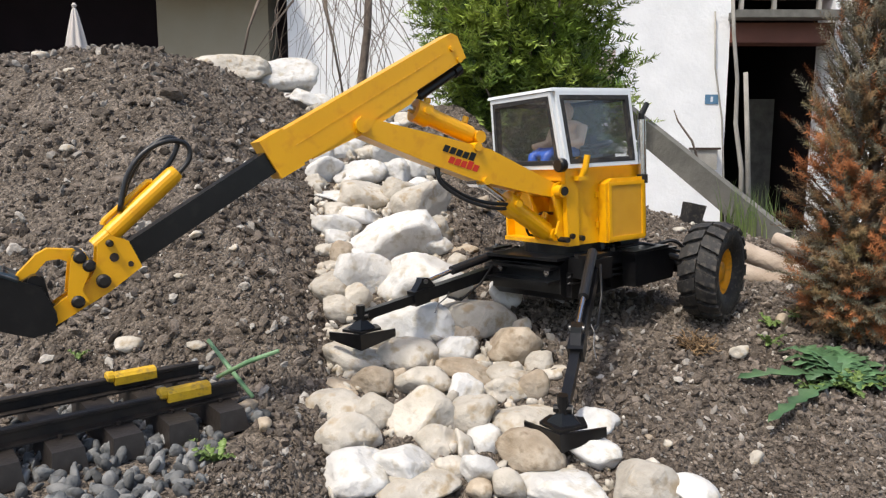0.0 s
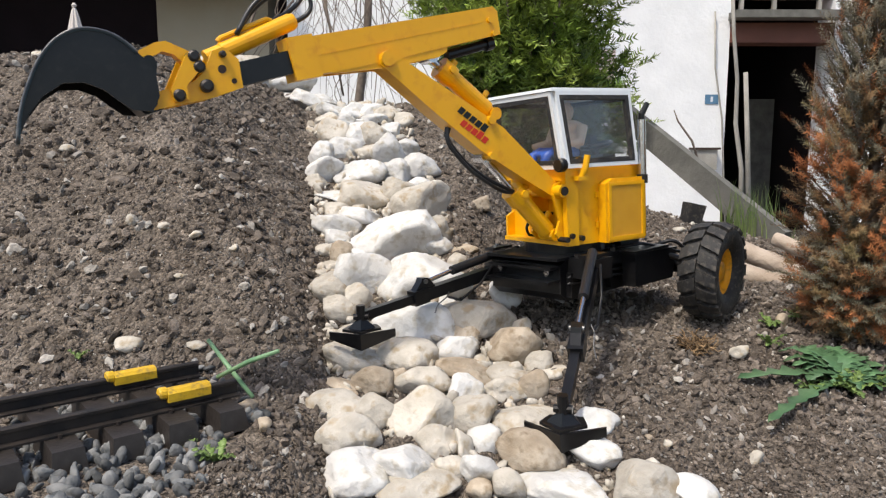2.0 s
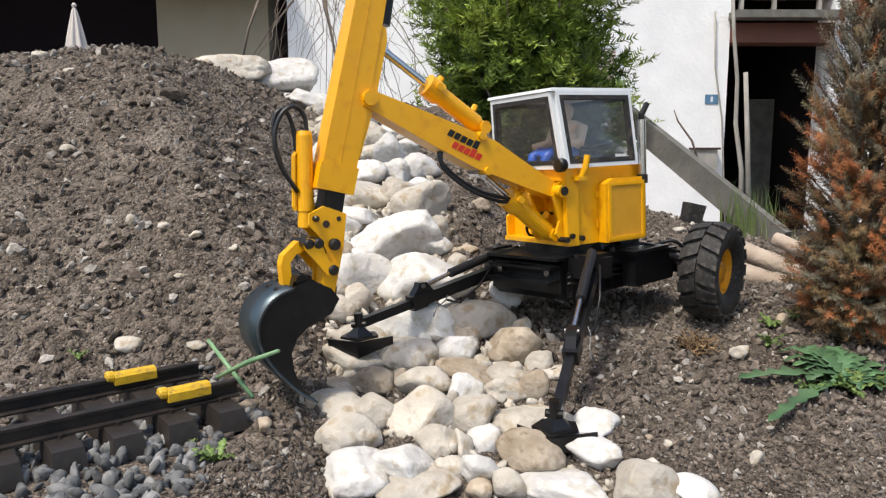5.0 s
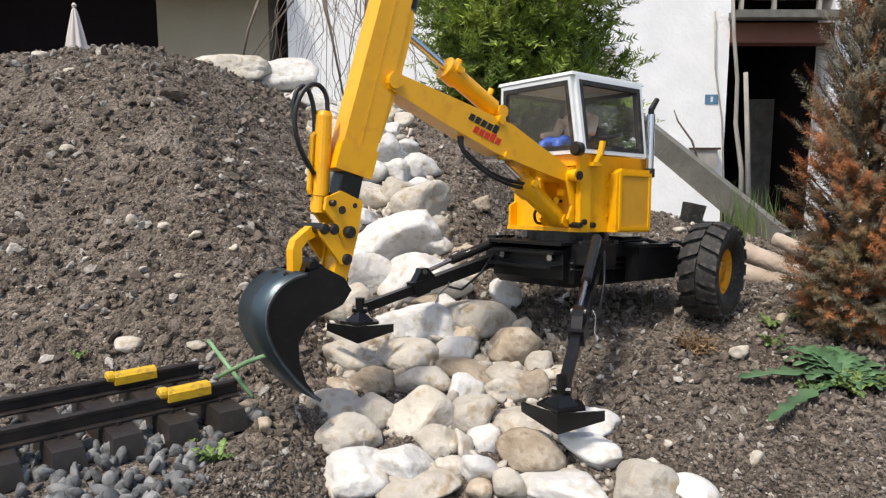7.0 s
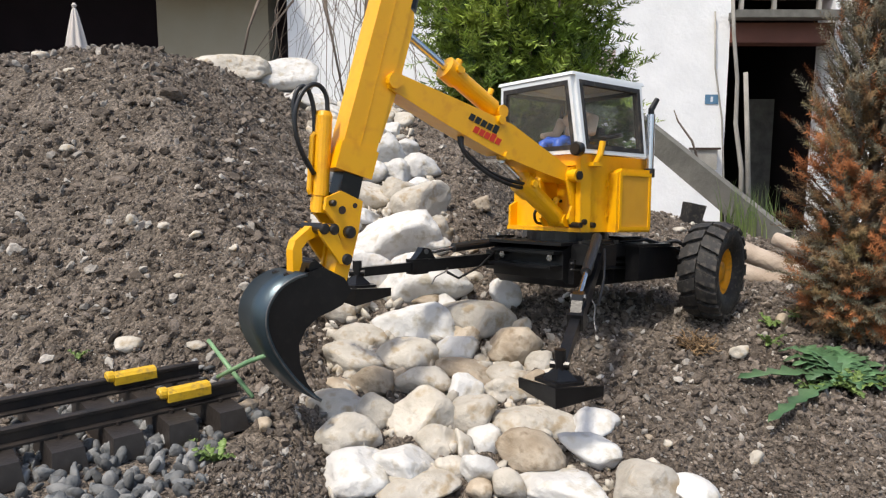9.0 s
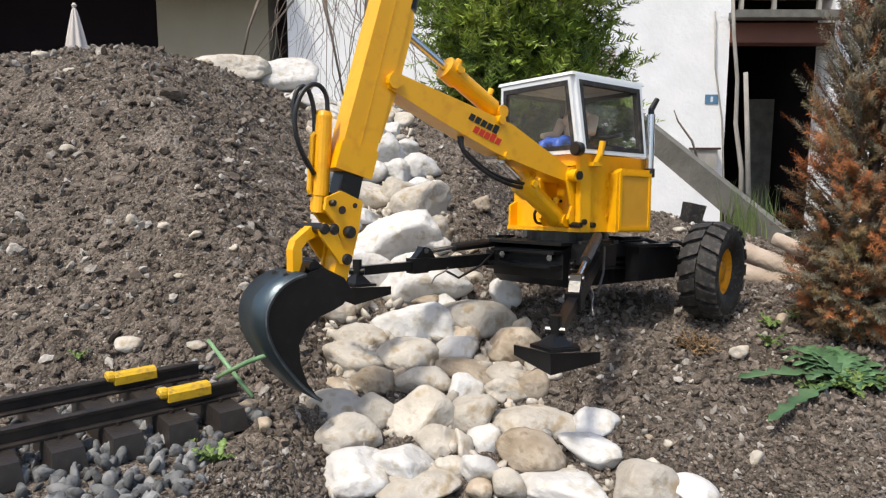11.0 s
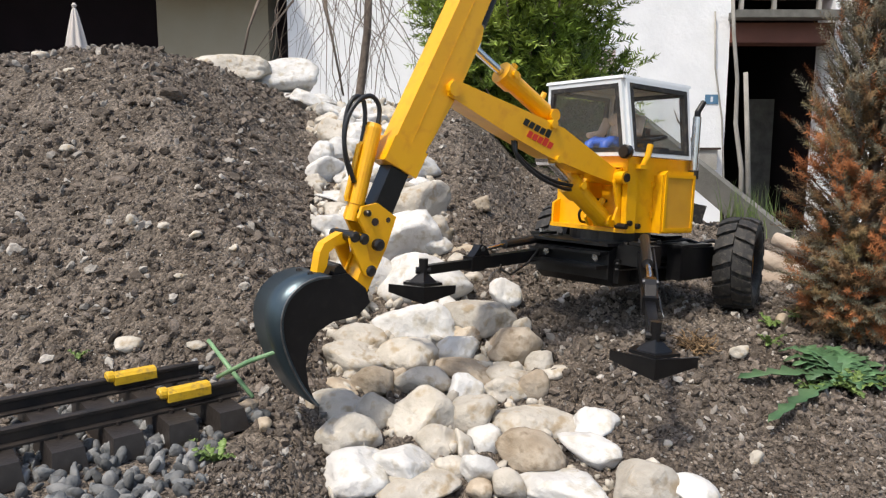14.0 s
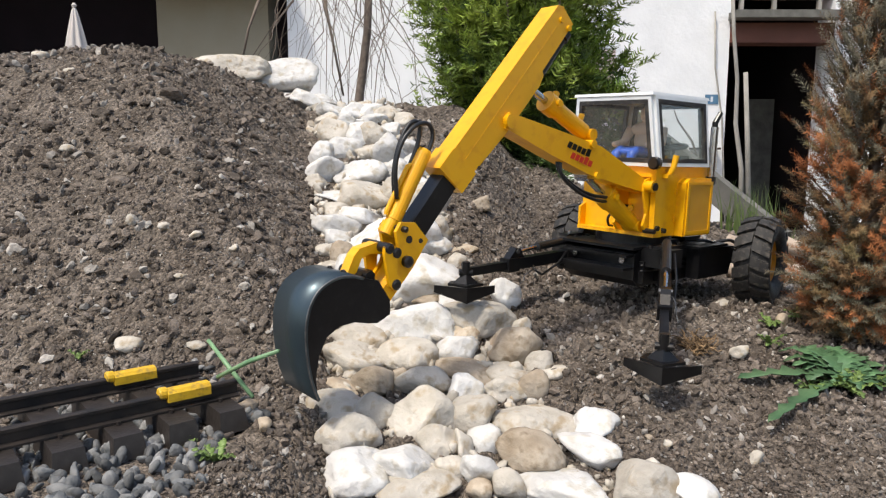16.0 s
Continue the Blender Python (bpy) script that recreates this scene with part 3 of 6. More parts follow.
def build_stick():
    bm = prism(bmesh.new(), [(-0.24, -0.006), (-0.244, 0.034), (-0.236, 0.044), (0.1565, 0.063), (0.1575, 0.004), (0.05, -0.002), (-0.04, -0.004)], -0.0165, 0.0255)
    st = part("stick", bm, M_YELLOW, exc, "yellow box-section telescopic stick", bevel=0.0035)
    for y in (-0.0155, 0.0195):
        bm = prism(bmesh.new(), [(-0.125, -0.001), (-0.12, -0.013), (-0.1, -0.018), (-0.02, -0.0145), (0.0, -0.017), (0.013, -0.0125), (0.1, -0.0015), (0.09, 0.005), (-0.1, 0.004)], y, y + 0.005)
        part("elbow_bracket", bm, M_YELLOW, st, bevel=0.001)
    bm = prism(bmesh.new(), [(0.116, -0.0015), (0.116, 0.0645), (0.159, 0.0662), (0.1602, 0.001)], -0.019, 0.028)
    part("stick_collar", bm, M_YELLOW, st, "yellow end collar of the stick", bevel=0.002)
    for i in range(40):
        x = -0.205 + i * 0.0082
        bm = box(bmesh.new(), x, x + 0.0045, 0.0256, 0.0264, 0.0215 + (x + 0.2) * 0.03, 0.0227 + (x + 0.2) * 0.03)
        part("weld_dash", bm, M_YELLOW, st)
    for x, z in ((-0.222, 0.022), (-0.225, -0.002)):
        bm = bmesh.new()
        tube(bm, [(x, 0.0256, z), (x, 0.03, z)], 0.005, 10)
        part("bolt", bm, M_YELLOW, st)
    bm = bmesh.new()
    tube(bm, [(-0.215, 0.005, -0.017), (-0.13, 0.005, -0.018)], 0.009, 14)
    tube(bm, [(-0.23, 0.005, -0.017), (-0.2155, 0.005, -0.017)], 0.0125, 14)
    part("telescope_cylinder", bm, M_BLACK, st, "black cylinder under the stick", smooth=False)
    return st


def build_tip():
    bm = box(bmesh.new(), -0.335, -0.035, -0.0125, 0.0215, 0.013, 0.0475)
    tip = part("extension_tube", bm, M_BLACK, exc, "black square inner stick tube", bevel=0.0025)
    for y in (-0.02, 0.0235):
        bm = prism(bmesh.new(), [(-0.052, 0.01), (-0.058, 0.05), (-0.042, 0.072), (-0.024, 0.07), (-0.006, 0.046), (0.014, 0.034), (0.09, 0.031), (0.094, 0.02), (0.088, 0.009), (0.03, 0.007), (0.0, 0.006)], y, y + 0.0075)
        part("tip_plate", bm, M_YELLOW, tip, "yellow drilled tip plate", bevel=0.001)
    bm = prism(bmesh.new(), [(0.012, 0.01), (0.012, 0.03), (0.08, 0.028), (0.08, 0.011)], -0.0124, 0.0234)
    part("tip_block", bm, M_YELLOW, tip, bevel=0.001)
    for y in (-0.0272, 0.0312):
        bm = prism(bmesh.new(), [(0.03, 0.012), (0.05, 0.013), (0.05, 0.03), (0.017, 0.07), (0.008, 0.076), (-0.004, 0.07), (-0.002, 0.05), (0.028, 0.03)], y, y + 0.007)
        part("rocker", bm, M_YELLOW, tip, "yellow bucket rocker", bevel=0.001)
    bm = prism(bmesh.new(), [(0.0, 0.062), (0.004, 0.078), (0.03, 0.098), (0.045, 0.099), (0.08, 0.09), (0.083, 0.08), (0.072, 0.076), (0.04, 0.085), (0.026, 0.078), (0.014, 0.06)], -0.008, 0.014)
    part("bucket_link", bm, M_YELLOW, tip, "bent yellow bucket link", bevel=0.0015)
    for x, z, r in ((0, 0.0239, 0.0095), (0.0413, 0.02, 0.0088), (0.005, 0.068, 0.0085), (0.002, 0.052, 0.0085), (-0.036, 0.062, 0.005)):
        bm = bmesh.new()
        tube(bm, [(x, -0.031, z), (x, -0.029, z), (x, 0.039, z), (x, 0.0415, z)], [r * 0.6, r, r, r * 0.6], 14)
        part("pivot_bolt", bm, M_BOLT, tip, "dark steel pivot bolt", smooth=False)
    # Dark discs laid on the plate, their colour standing for shade in holes.
    for x, z, r in ((-0.03, 0.042, 0.0062), (-0.042, 0.022, 0.004)):
        bm = bmesh.new()
        tube(bm, [(x, 0.0311, z), (x, 0.0318, z)], r, 14)
        part("plate_hole", bm, M_DARKWOOD, tip, "dark disc painted as the shade of a drilled hole")
    bm = bmesh.new()
    tube(bm, [(-0.02, 0, 0.064), (-0.045, 0, 0.068), (-0.046, 0, 0.068), (-0.165, 0, 0.09), (-0.172, 0, 0.0912)], [0.012, 0.012, 0.0135, 0.0135, 0.011], 18)
    cyl = part("bucket_cylinder", bm, M_YELLOW, tip, "yellow bucket cylinder", smooth=False)
    bm = bmesh.new()
    tube(bm, [(-0.045, 0.0, 0.084), (-0.05, 0, 0.0875), (-0.13, 0, 0.1015), (-0.135, 0, 0.098)], 0.0042, 8)
    part("oil_pipe", bm, M_YELLOW, cyl)
    for y, loop in ((-0.004, ((-0.135, 0.012), (-0.172, 0.016), (-0.197, 0.028), (-0.193, 0.042), (-0.172, 0.049), (-0.139, 0.046), (-0.106, 0.034), (-0.078, 0.014))),
                    (0.006, ((-0.168, -0.003), (-0.192, 0.0), (-0.204, 0.01), (-0.203, 0.025), (-0.184, 0.042), (-0.15, 0.051), (-0.112, 0.043), (-0.074, 0.014)))):
        bm = bmesh.new()
        tube(bm, smooth_path([(x, y, 0.0604 - 0.179 * x + o) for x, o in loop], 5), 0.0038, 8)
        part("hose", bm, M_HOSE, cyl, "looped black hose", smooth=True)
    return tip


def build_bucket():
    outer = [(-0.006, 0.066), (0.004, 0.084), (0.022, 0.102), (0.05, 0.113), (0.077, 0.11), (0.101, 0.097), (0.123, 0.077), (0.146, 0.049), (0.162, 0.024), (0.174, -0.002)]
    inner = [(0.15, 0.026), (0.124, 0.044), (0.096, 0.053), (0.072, 0.047), (0.053, 0.032), (0.04, 0.012), (0.028, -0.004), (0.004, -0.013), (-0.012, 0.004), (-0.02, 0.042)]
    bm = bmesh.new()
    W = 0.046
    th = 0.0035
    for y0, y1 in ((-W - 0.003, -W), (W, W + 0.003)):
        prism(bm, outer + inner, y0, y1)
    bk = part("bucket", bm, M_BLACK, exc, "dark steel digging bucket", smooth=False)
    bm = bmesh.new()
    tube(bm, smooth_path([(x, W + 0.0045, z) for x, z in outer], 3), 0.0014, 6)
    part("bucket_rim", bm, M_WORN, bk, "worn bright bucket rim", smooth=True)
    bm = bmesh.new()
    rings = []
    fine = [(q.x, q.y) for q in smooth_path([(x, z, 0) for x, z in outer], 4)]
    for i, (x, z) in enumerate(fine):
        a, b = Vector(fine[max(i - 1, 0)]), Vector(fine[min(i + 1, len(fine) - 1)])
        d = (b - a).normalized()
        nx, nz = -d.y, d.x
        rings.append([bm.verts.new((x + nx * o, y, z + nz * o)) for y, o in ((-W - 0.005, 0.001), (W + 0.005, 0.001), (W + 0.005, -th), (-W - 0.005, -th))])
    for r, s in zip(rings, rings[1:]):
        for k in range(4):
            bm.faces.new((r[k], r[(k + 1) % 4], s[(k + 1) % 4], s[k]))
    bm.faces.new(rings[0][::-1]), bm.faces.new(rings[-1])
    sh = part("bucket_shell", bm, M_BUCKET, bk, "curved blue-black bucket back", smooth=True)
    bm = prism(bmesh.new(), [(-0.014, -0.014), (0.012, -0.014), (0.03, 0.022), (0.026, 0.045), (0.004, 0.062), (-0.02, 0.06), (-0.03, 0.05), (-0.016, 0.02)], -0.03, 0.03)
    cp = part("coupler", bm, M_BLACK, bk, "black quick coupler", bevel=0.002)
    for x, z in ((0, 0), (-0.018, 0.052)):
        bm = bmesh.new()
        tube(bm, [(x, -0.04, z), (x, 0.04, z)], 0.0085, 14)
        part("coupler_pin", bm, M_BLACK, bk)
    for y in (-0.02, 0.02):
        bm = bmesh.new()
        tube(bm, [(0.004, y, 0.072), (0.004, y, 0.082), (0.0, y, 0.086)], [0.006, 0.006, 0.003], 8)
        part("coupler_bolt", bm, M_BOLT, bk)
    return bk


def build_chassis():
    bm = bmesh.new()
    tube(bm, [(0, 0, -0.022), (0, 0, -0.001)], 0.085, 36)
    ring = part("slew_ring", bm, M_BLACK, exc, "black slewing ring", bevel=0.001)
    bm = prism(bmesh.new(), [(-0.2, -0.088), (-0.2, -0.04), (-0.1, -0.0265), (0.1, -0.0265), (0.12, -0.036), (0.12, -0.092), (0.1, -0.108), (-0.17, -0.108)], -0.098, 0.085)
    ch = part("chassis_frame", bm, M_BLACK, exc, "glossy black chassis frame", bevel=0.003)
    for sx in (1, -1):
        mx, my, mz = PIV_NEAR if sx > 0 else PIV_FAR
        bm = box(bmesh.new(), mx - 0.035, mx + 0.018, sx * 0.0855, my + sx * 0.018, mz - 0.022, mz + 0.018)
        part("leg_mount", bm, M_BLACK, ch, bevel=0.003)
        bm = bmesh.new()
        tube(bm, [(mx, my, mz - 0.028), (mx, my, mz + 0.028)], 0.009, 12)
        part("leg_pin", bm, M_BLACK, ch)
        bm = box(bmesh.new(), -0.09, 0.05, sx * 0.0855, sx * 0.11, -0.05, -0.0235)
        part("side_beam", bm, M_BLACK, ch, bevel=0.003)
        for k in range(2):
            bm = bmesh.new()
            tube(bm, [(-0.06, sx * 0.09, -0.021), (-0.11, sx * (0.11 + 0.012 * k), -0.016), (-0.17, sx * (0.12 + 0.01 * k), -0.03), (-0.225, sx * 0.16, -0.05)], 0.003, 6)
            part("hose", bm, M_HOSE, ch, smooth=True)
        for x in (0.085, 0.04, -0.03):
            bm = bmesh.new()
            tube(bm, [(x, sx * 0.1, -0.0236), (x, sx * 0.1, -0.017)], 0.006, 8)
            part("bolt", bm, M_BOLT, ch)
    for x0, x1, y0, y1 in ((-0.08, -0.02, 0.045, 0.074), (-0.15, -0.1, -0.07, -0.02)):
        bm = box(bmesh.new(), x0, x1, y0, y1, -0.0262, -0.0165)
        part("cover_plate", bm, M_BLACK, ch, bevel=0.0015)
    for x in (-0.1, -0.03, 0.04, 0.1):
        bm = box(bmesh.new(), x - 0.003, x + 0.003, 0.0852, 0.098, -0.1, -0.052)
        part("rib", bm, M_BLACK, ch, bevel=0.001)
    for z in (-0.06, -0.072):
        bm = bmesh.new()
        tube(bm, smooth_path([(0.11, 0.095, z), (0.02, 0.1015, z), (-0.1, 0.1015, z - 0.004), (-0.16, 0.085, z - 0.01)]), 0.0028, 6)
        part("pipe", bm, M_HOSE, ch, smooth=True)
    for x1, z in ((0.146, -0.037), (0.156, -0.064)):
        part("front_rail", box(bmesh.new(), 0.1205, x1, -0.082, 0.082, z - 0.006, z), M_BLACK, ch, bevel=0.002)
    for y in (-0.062, 0.062):
        bm = bmesh.new()
        tube(bm, [(0.1205, y, -0.05), (0.134, y, -0.05)], 0.007, 8)
        part("bolt", bm, M_CHROME, ch, "bright steel bolt head")
    # deep rear frame with its outriggers towards the wheels
    bm = prism(bmesh.new(), [(-0.262, -0.045), (-0.2005, -0.036), (-0.2005, -0.094), (-0.262, -0.088)], -0.075, 0.075)
    part("rear_frame", bm, M_BLACK, ch, bevel=0.003)
    bm = prism(bmesh.new(), [(-0.21, -0.033), (-0.05, -0.03), (-0.05, -0.098), (-0.19, -0.098)], 0.1105, 0.142)
    part("side_tank", bm, M_BLACK, ch, bevel=0.003)
    bm = box(bmesh.new(), -0.17, -0.04, 0.075, 0.146, -0.0295, -0.024)
    part("tank_lid", bm, M_BLACK, ch, bevel=0.0015)
    bm = bmesh.new()
    tube(bm, smooth_path([(-0.19, 0.1, -0.03), (-0.215, 0.13, -0.022), (-0.235, 0.15, -0.045), (-0.225, 0.17, -0.062)]), 0.0042, 8)
    part("hose", bm, M_HOSE, ch, smooth=True)
    bm = box(bmesh.new(), 0.02, 0.134, -0.1, 0.09, -0.0262, -0.0205)
    part("deck_plate", bm, M_BLACK, ch, bevel=0.0015)
    for y, w in ((-0.114, 0.012), (0.135, 0.012)):
        bm = box(bmesh.new(), 0.052, 0.112, y - w, y + w, -0.0195, -0.0135)
        part("pivot_cap", bm, M_BLACK, ch, bevel=0.0015)
        bm = bmesh.new()
        tube(bm, [(0.09, y, -0.0133), (0.09, y, -0.007)], 0.0055, 8)
        part("bolt", bm, M_CHROME, ch, "bright steel bolt head")
    bm = box(bmesh.new(), -0.16, -0.09, 0.02, 0.08, -0.029, -0.012)
    part("valve_block", bm, M_BLACK, ch, bevel=0.002)
    return ring, ch


def build_axle():
    bm = bmesh.new()
    tube(bm, [(0, -0.2, 0), (0, -0.07, 0), (0, -0.069, 0), (0, 0.069, 0), (0, 0.07, 0), (0, 0.2, 0)], [0.015, 0.015, 0.024, 0.024, 0.015, 0.015], 16)
    box(bm, -0.01, 0.12, -0.045, 0.045, -0.02, 0.03)
    for s in (-1, 1):
        tube(bm, smooth_path([(0.01, s * 0.17, 0.012), (0.05, s * 0.12, 0.03), (0.13, s * 0.07, 0.035)]), 0.007, 8)
    return part("rear_axle", bm, M_BLACK, exc, "black rear axle beam")


def build_leg(L, name):
    bm = bmesh.new()
    box(bm, -0.012, L * 0.62, -0.0105, 0.0105, -0.012, 0.012)
    leg = part("support_leg", bm, M_BLACK, exc, "black telescopic support leg", bevel=0.002)
    bm = box(bmesh.new(), L * 0.6205, L * 1.0, -0.0078, 0.0078, -0.0085, 0.0085)
    part("leg_extension", bm, M_BLACK, leg, bevel=0.0015)
    bm = box(bmesh.new(), L * 0.56, L * 0.66, -0.013, 0.013, -0.0145, 0.0145)
    part("leg_collar", bm, M_BLACK, leg, bevel=0.002)
    bm = bmesh.new()
    tube(bm, [(0.0, 0, 0.035), (L * 0.35, 0, 0.03), (L * 0.352, 0, 0.03)], [0.0095, 0.0095, 0.006], 12)
    part("leg_cylinder", bm, M_HOSE, leg)
    bm = bmesh.new()
    tube(bm, [(L * 0.3525, 0, 0.03), (L * 0.56, 0, 0.024)], 0.0045, 10)
    part("leg_rod", bm, M_CHROME, leg, "bright steel piston rod")
    bm = prism(bmesh.new(), [(L * 0.5, 0.0122), (L * 0.54, 0.033), (L * 0.585, 0.036), (L * 0.6, 0.028), (L * 0.64, 0.0147), (L * 0.56, 0.0147)], -0.009, 0.009)
    part("rod_lug", bm, M_BLACK, leg, bevel=0.002)
    bm = bmesh.new()
    tube(bm, [(L * 0.568, -0.0125, 0.028), (L * 0.568, 0.0125, 0.028)], 0.0048, 10)
    part("lug_pin", bm, M_WORN, leg, "worn steel pin")
    bm = bmesh.new()
    tube(bm, smooth_path([(L * 0.42, 0.0125, -0.008), (L * 0.46, 0.02, -0.014), (L * 0.53, 0.022, -0.022), (L * 0.57, 0.027, -0.034)]), 0.0014, 6)
    part("loose_cable", bm, M_WORN, leg, "thin pale loose cable", smooth=True)
    bm = bmesh.new()
    tube(bm, [(0.02, 0.016, 0.02), (L * 0.2, 0.022, -0.01), (L * 0.36, 0.02, -0.03), (L * 0.44, 0.018, -0.015)], 0.0026, 6)
    part("hose", bm, M_HOSE, leg, smooth=True)
    return leg


def build_pad():
    """A flat lozenge on a flared neck, with two plough blades swept back from a pointed keel."""
    bm = prism_z([(0.03, 0.0), (0.004, 0.036), (-0.024, 0.026), (-0.024, -0.026), (0.004, -0.036)], -0.018, -0.013)
    pad = part("foot_pad", bm, M_BLACK, exc, "black steel foot pad with plough blades", bevel=0.001)
    bm = bmesh.new()
    lo = [bm.verts.new(p) for p in ((0.02, 0, -0.0128), (0.002, 0.026, -0.0128), (-0.016, 0.018, -0.0128), (-0.016, -0.018, -0.0128), (0.002, -0.026, -0.0128))]
    hi = [bm.verts.new(p) for p in ((0.008, 0, 0.006), (0.002, 0.006, 0.006), (-0.007, 0.005, 0.006), (-0.007, -0.005, 0.006), (0.002, -0.006, 0.006))]
    bm.faces.new(lo[::-1]), bm.faces.new(hi)
    for k in range(5):
        j = (k + 1) % 5
        bm.faces.new((lo[k], lo[j], hi[j], hi[k]))
    part("neck", bm, M_BLACK, pad, bevel=0.001)
    for s in (-1, 1):
        bm = bmesh.new()
        outer = [(0.033, 0, -0.0182), (-0.004, s * 0.062, -0.019), (-0.006, s * 0.062, -0.034), (0.028, 0, -0.05)]
        vs = [bm.verts.new(p) for p in outer]
        ws = [bm.verts.new((x - 0.005, y, z)) for x, y, z in outer]
        bm.faces.new(vs), bm.faces.new(ws[::-1])
        for k in range(4):
            bm.faces.new((vs[k], ws[k], ws[(k + 1) % 4], vs[(k + 1) % 4]))
        part("blade", bm, M_BLACK, pad, "black steel ground blade", bevel=0.0008)
    bm = bmesh.new()
    tube(bm, [(0, 0, 0.001), (0, 0, 0.03)], 0.0085, 12)
    tube(bm, [(0, -0.014, 0.008), (0, 0.014, 0.008)], 0.0065, 10)
    part("pad_post", bm, M_BLACK, pad)
    return pad


def build_wheel(sgn):
    """Wheel about its y axis; sgn: which side faces out."""
    w = 0.038
    bm = bmesh.new()
    prof = [(0.05, -w * 0.8), (0.075, -w), (0.088, -w * 0.98), (0.0935, -w * 0.8), (0.095, 0), (0.0935, w * 0.8), (0.088, w * 0.98), (0.075, w), (0.05, w * 0.8)]
    n = 40
    rings = [[bm.verts.new((r * math.cos(2 * math.pi * k / n), y, r * math.sin(2 * math.pi * k / n))) for r, y in prof] for k in range(n)]
    for k in range(n):
        a, b = rings[k], rings[(k + 1) % n]
        for i in range(len(prof)):
            j = (i + 1) % len(prof)
            bm.faces.new((a[i], a[j], b[j], b[i]))
    wheel = part("wheel", bm, M_RUBBER, exc, "black lugged tractor tyre", smooth=True)
    # chevron lugs, one mesh a side shared round the tyre
    m = 17
    for side in (-1, 1):
        bm = bmesh.new()
        vv = []
        for (y, da) in ((0.001 * side, 0.1), (w * 0.55 * side, 0.02), (w * 1.02 * side, -0.05)):
            for off in (0, 0.25):
                for r in (0.09, 0.1025 if abs(y) < w else 0.0965):
                    vv.append(bm.verts.new((r * math.cos(da + off), y, r * math.sin(da + off))))
        for s in (0, 4):
            bm.faces.new([vv[s + i] for i in (0, 4, 5, 1)]), bm.faces.new([vv[s + i] for i in (2, 3, 7, 6)])
            bm.faces.new([vv[s + i] for i in (1, 5, 7, 3)]), bm.faces.new([vv[s + i] for i in (0, 2, 6, 4)])
        bm.faces.new([vv[i] for i in (0, 1, 3, 2)]), bm.faces.new([vv[i] for i in (8, 10, 11, 9)])
        lug = part("lug", bm, M_RUBBER, wheel, bevel=0.0015)
        for k in range(m):
            ob = lug if k == 0 else new("lug", lug.data)
            ob.parent = wheel
            ob.matrix_basis = pose(0, 0, 0, 0, 360 * (k + (0.5 if side > 0 else 0)) / m, 0)
    bm = bmesh.new()
    prof = [(0.058, 0.026), (0.052, 0.031), (0.048, 0.014), (0.03, 0.008), (0.028, 0.012), (0.02, 0.014), (0.018, 0.02), (0.0005, 0.021)]
    rings = [[bm.verts.new((r * math.cos(2 * math.pi * k / n), sgn * y, r * math.sin(2 * math.pi * k / n))) for r, y in prof] for k in range(n)]
    for k in range(n):
        a, b = rings[k], rings[(k + 1) % n]
        for i in range(len(prof) - 1):
            bm.faces.new((a[i], a[i + 1], b[i + 1], b[i]))
    rim = part("rim", bm, M_RIM, wheel, "orange-yellow dished wheel rim", smooth=True)
    return wheel


def build_figure():
    """A plain seated doll, one mesh."""
    bm = bmesh.new()

    def blob(c, r):
        g = bmesh.ops.create_icosphere(bm, subdivisions=2, radius=1)
        bmesh.ops.transform(bm, matrix=Matrix.Translation(c) @ Matrix.Diagonal((*r, 1)), verts=g["verts"])
    blob((-0.035, 0.0, 0.21), (0.018, 0.032, 0.035))
    blob((-0.033, 0.0, 0.235), (0.02, 0.04, 0.018))
    blob((-0.03, 0.0, 0.268), (0.0155, 0.0135, 0.019))
    tube(bm, [(-0.03, 0, 0.245), (-0.03, 0, 0.258)], 0.009, 10)
    for s in (-1, 1):
        tube(bm, [(-0.033, s * 0.04, 0.236), (-0.02, s * 0.048, 0.205), (0.025, s * 0.042, 0.2)], [0.0115, 0.0095, 0.006], 10)
    k = len(bm.faces)
    for s in (-1, 1):
        tube(bm, [(-0.035, s * 0.017, 0.184), (0.03, s * 0.02, 0.187), (0.045, s * 0.02, 0.1795), (0.05, s * 0.02, 0.1545)], [0.0125, 0.0105, 0.0105, 0.01], 12)
    blob((0.0, 0.0, 0.183), (0.052, 0.037, 0.0135))
    bmesh.ops.transform(bm, matrix=Matrix.Translation((0.02, 0.008, -0.004)) @ Matrix.Diagonal((1, 1.05, 1.0, 1)), verts=bm.verts)
    me_faces = list(bm.faces)
    for f in me_faces[k:]:
        f.material_index = 1
    for f in bm.faces:
        f.smooth = True
    ob = part("driver_doll", bm, M_SKIN)
    ob.data.materials.append(M_BLUE)
    return tagged(ob, "bare-chested toy figure in blue trousers seated in cab", "doll")


build_body()
build_cab()
boom = build_boom()
stick = build_stick()
tip = build_tip()
bucket = build_bucket()
slew, chassis = build_chassis()
leg_near, leg_far = build_leg(LEN_NEAR, "near"), build_leg(LEN_FAR, "far")
pad_near, pad_far = build_pad(), build_pad()
axle_beam = build_axle()
wheel_near, wheel_far = build_wheel(1), build_wheel(-1)
lift_barrel, lift_rod = cylinder_barrel(0.13, 0.018), cylinder_rod(0.16, 0.007)
fold_barrel, fold_rod = cylinder_barrel(0.135, 0.0165), cylinder_rod(0.15, 0.007)
doll = build_figure()


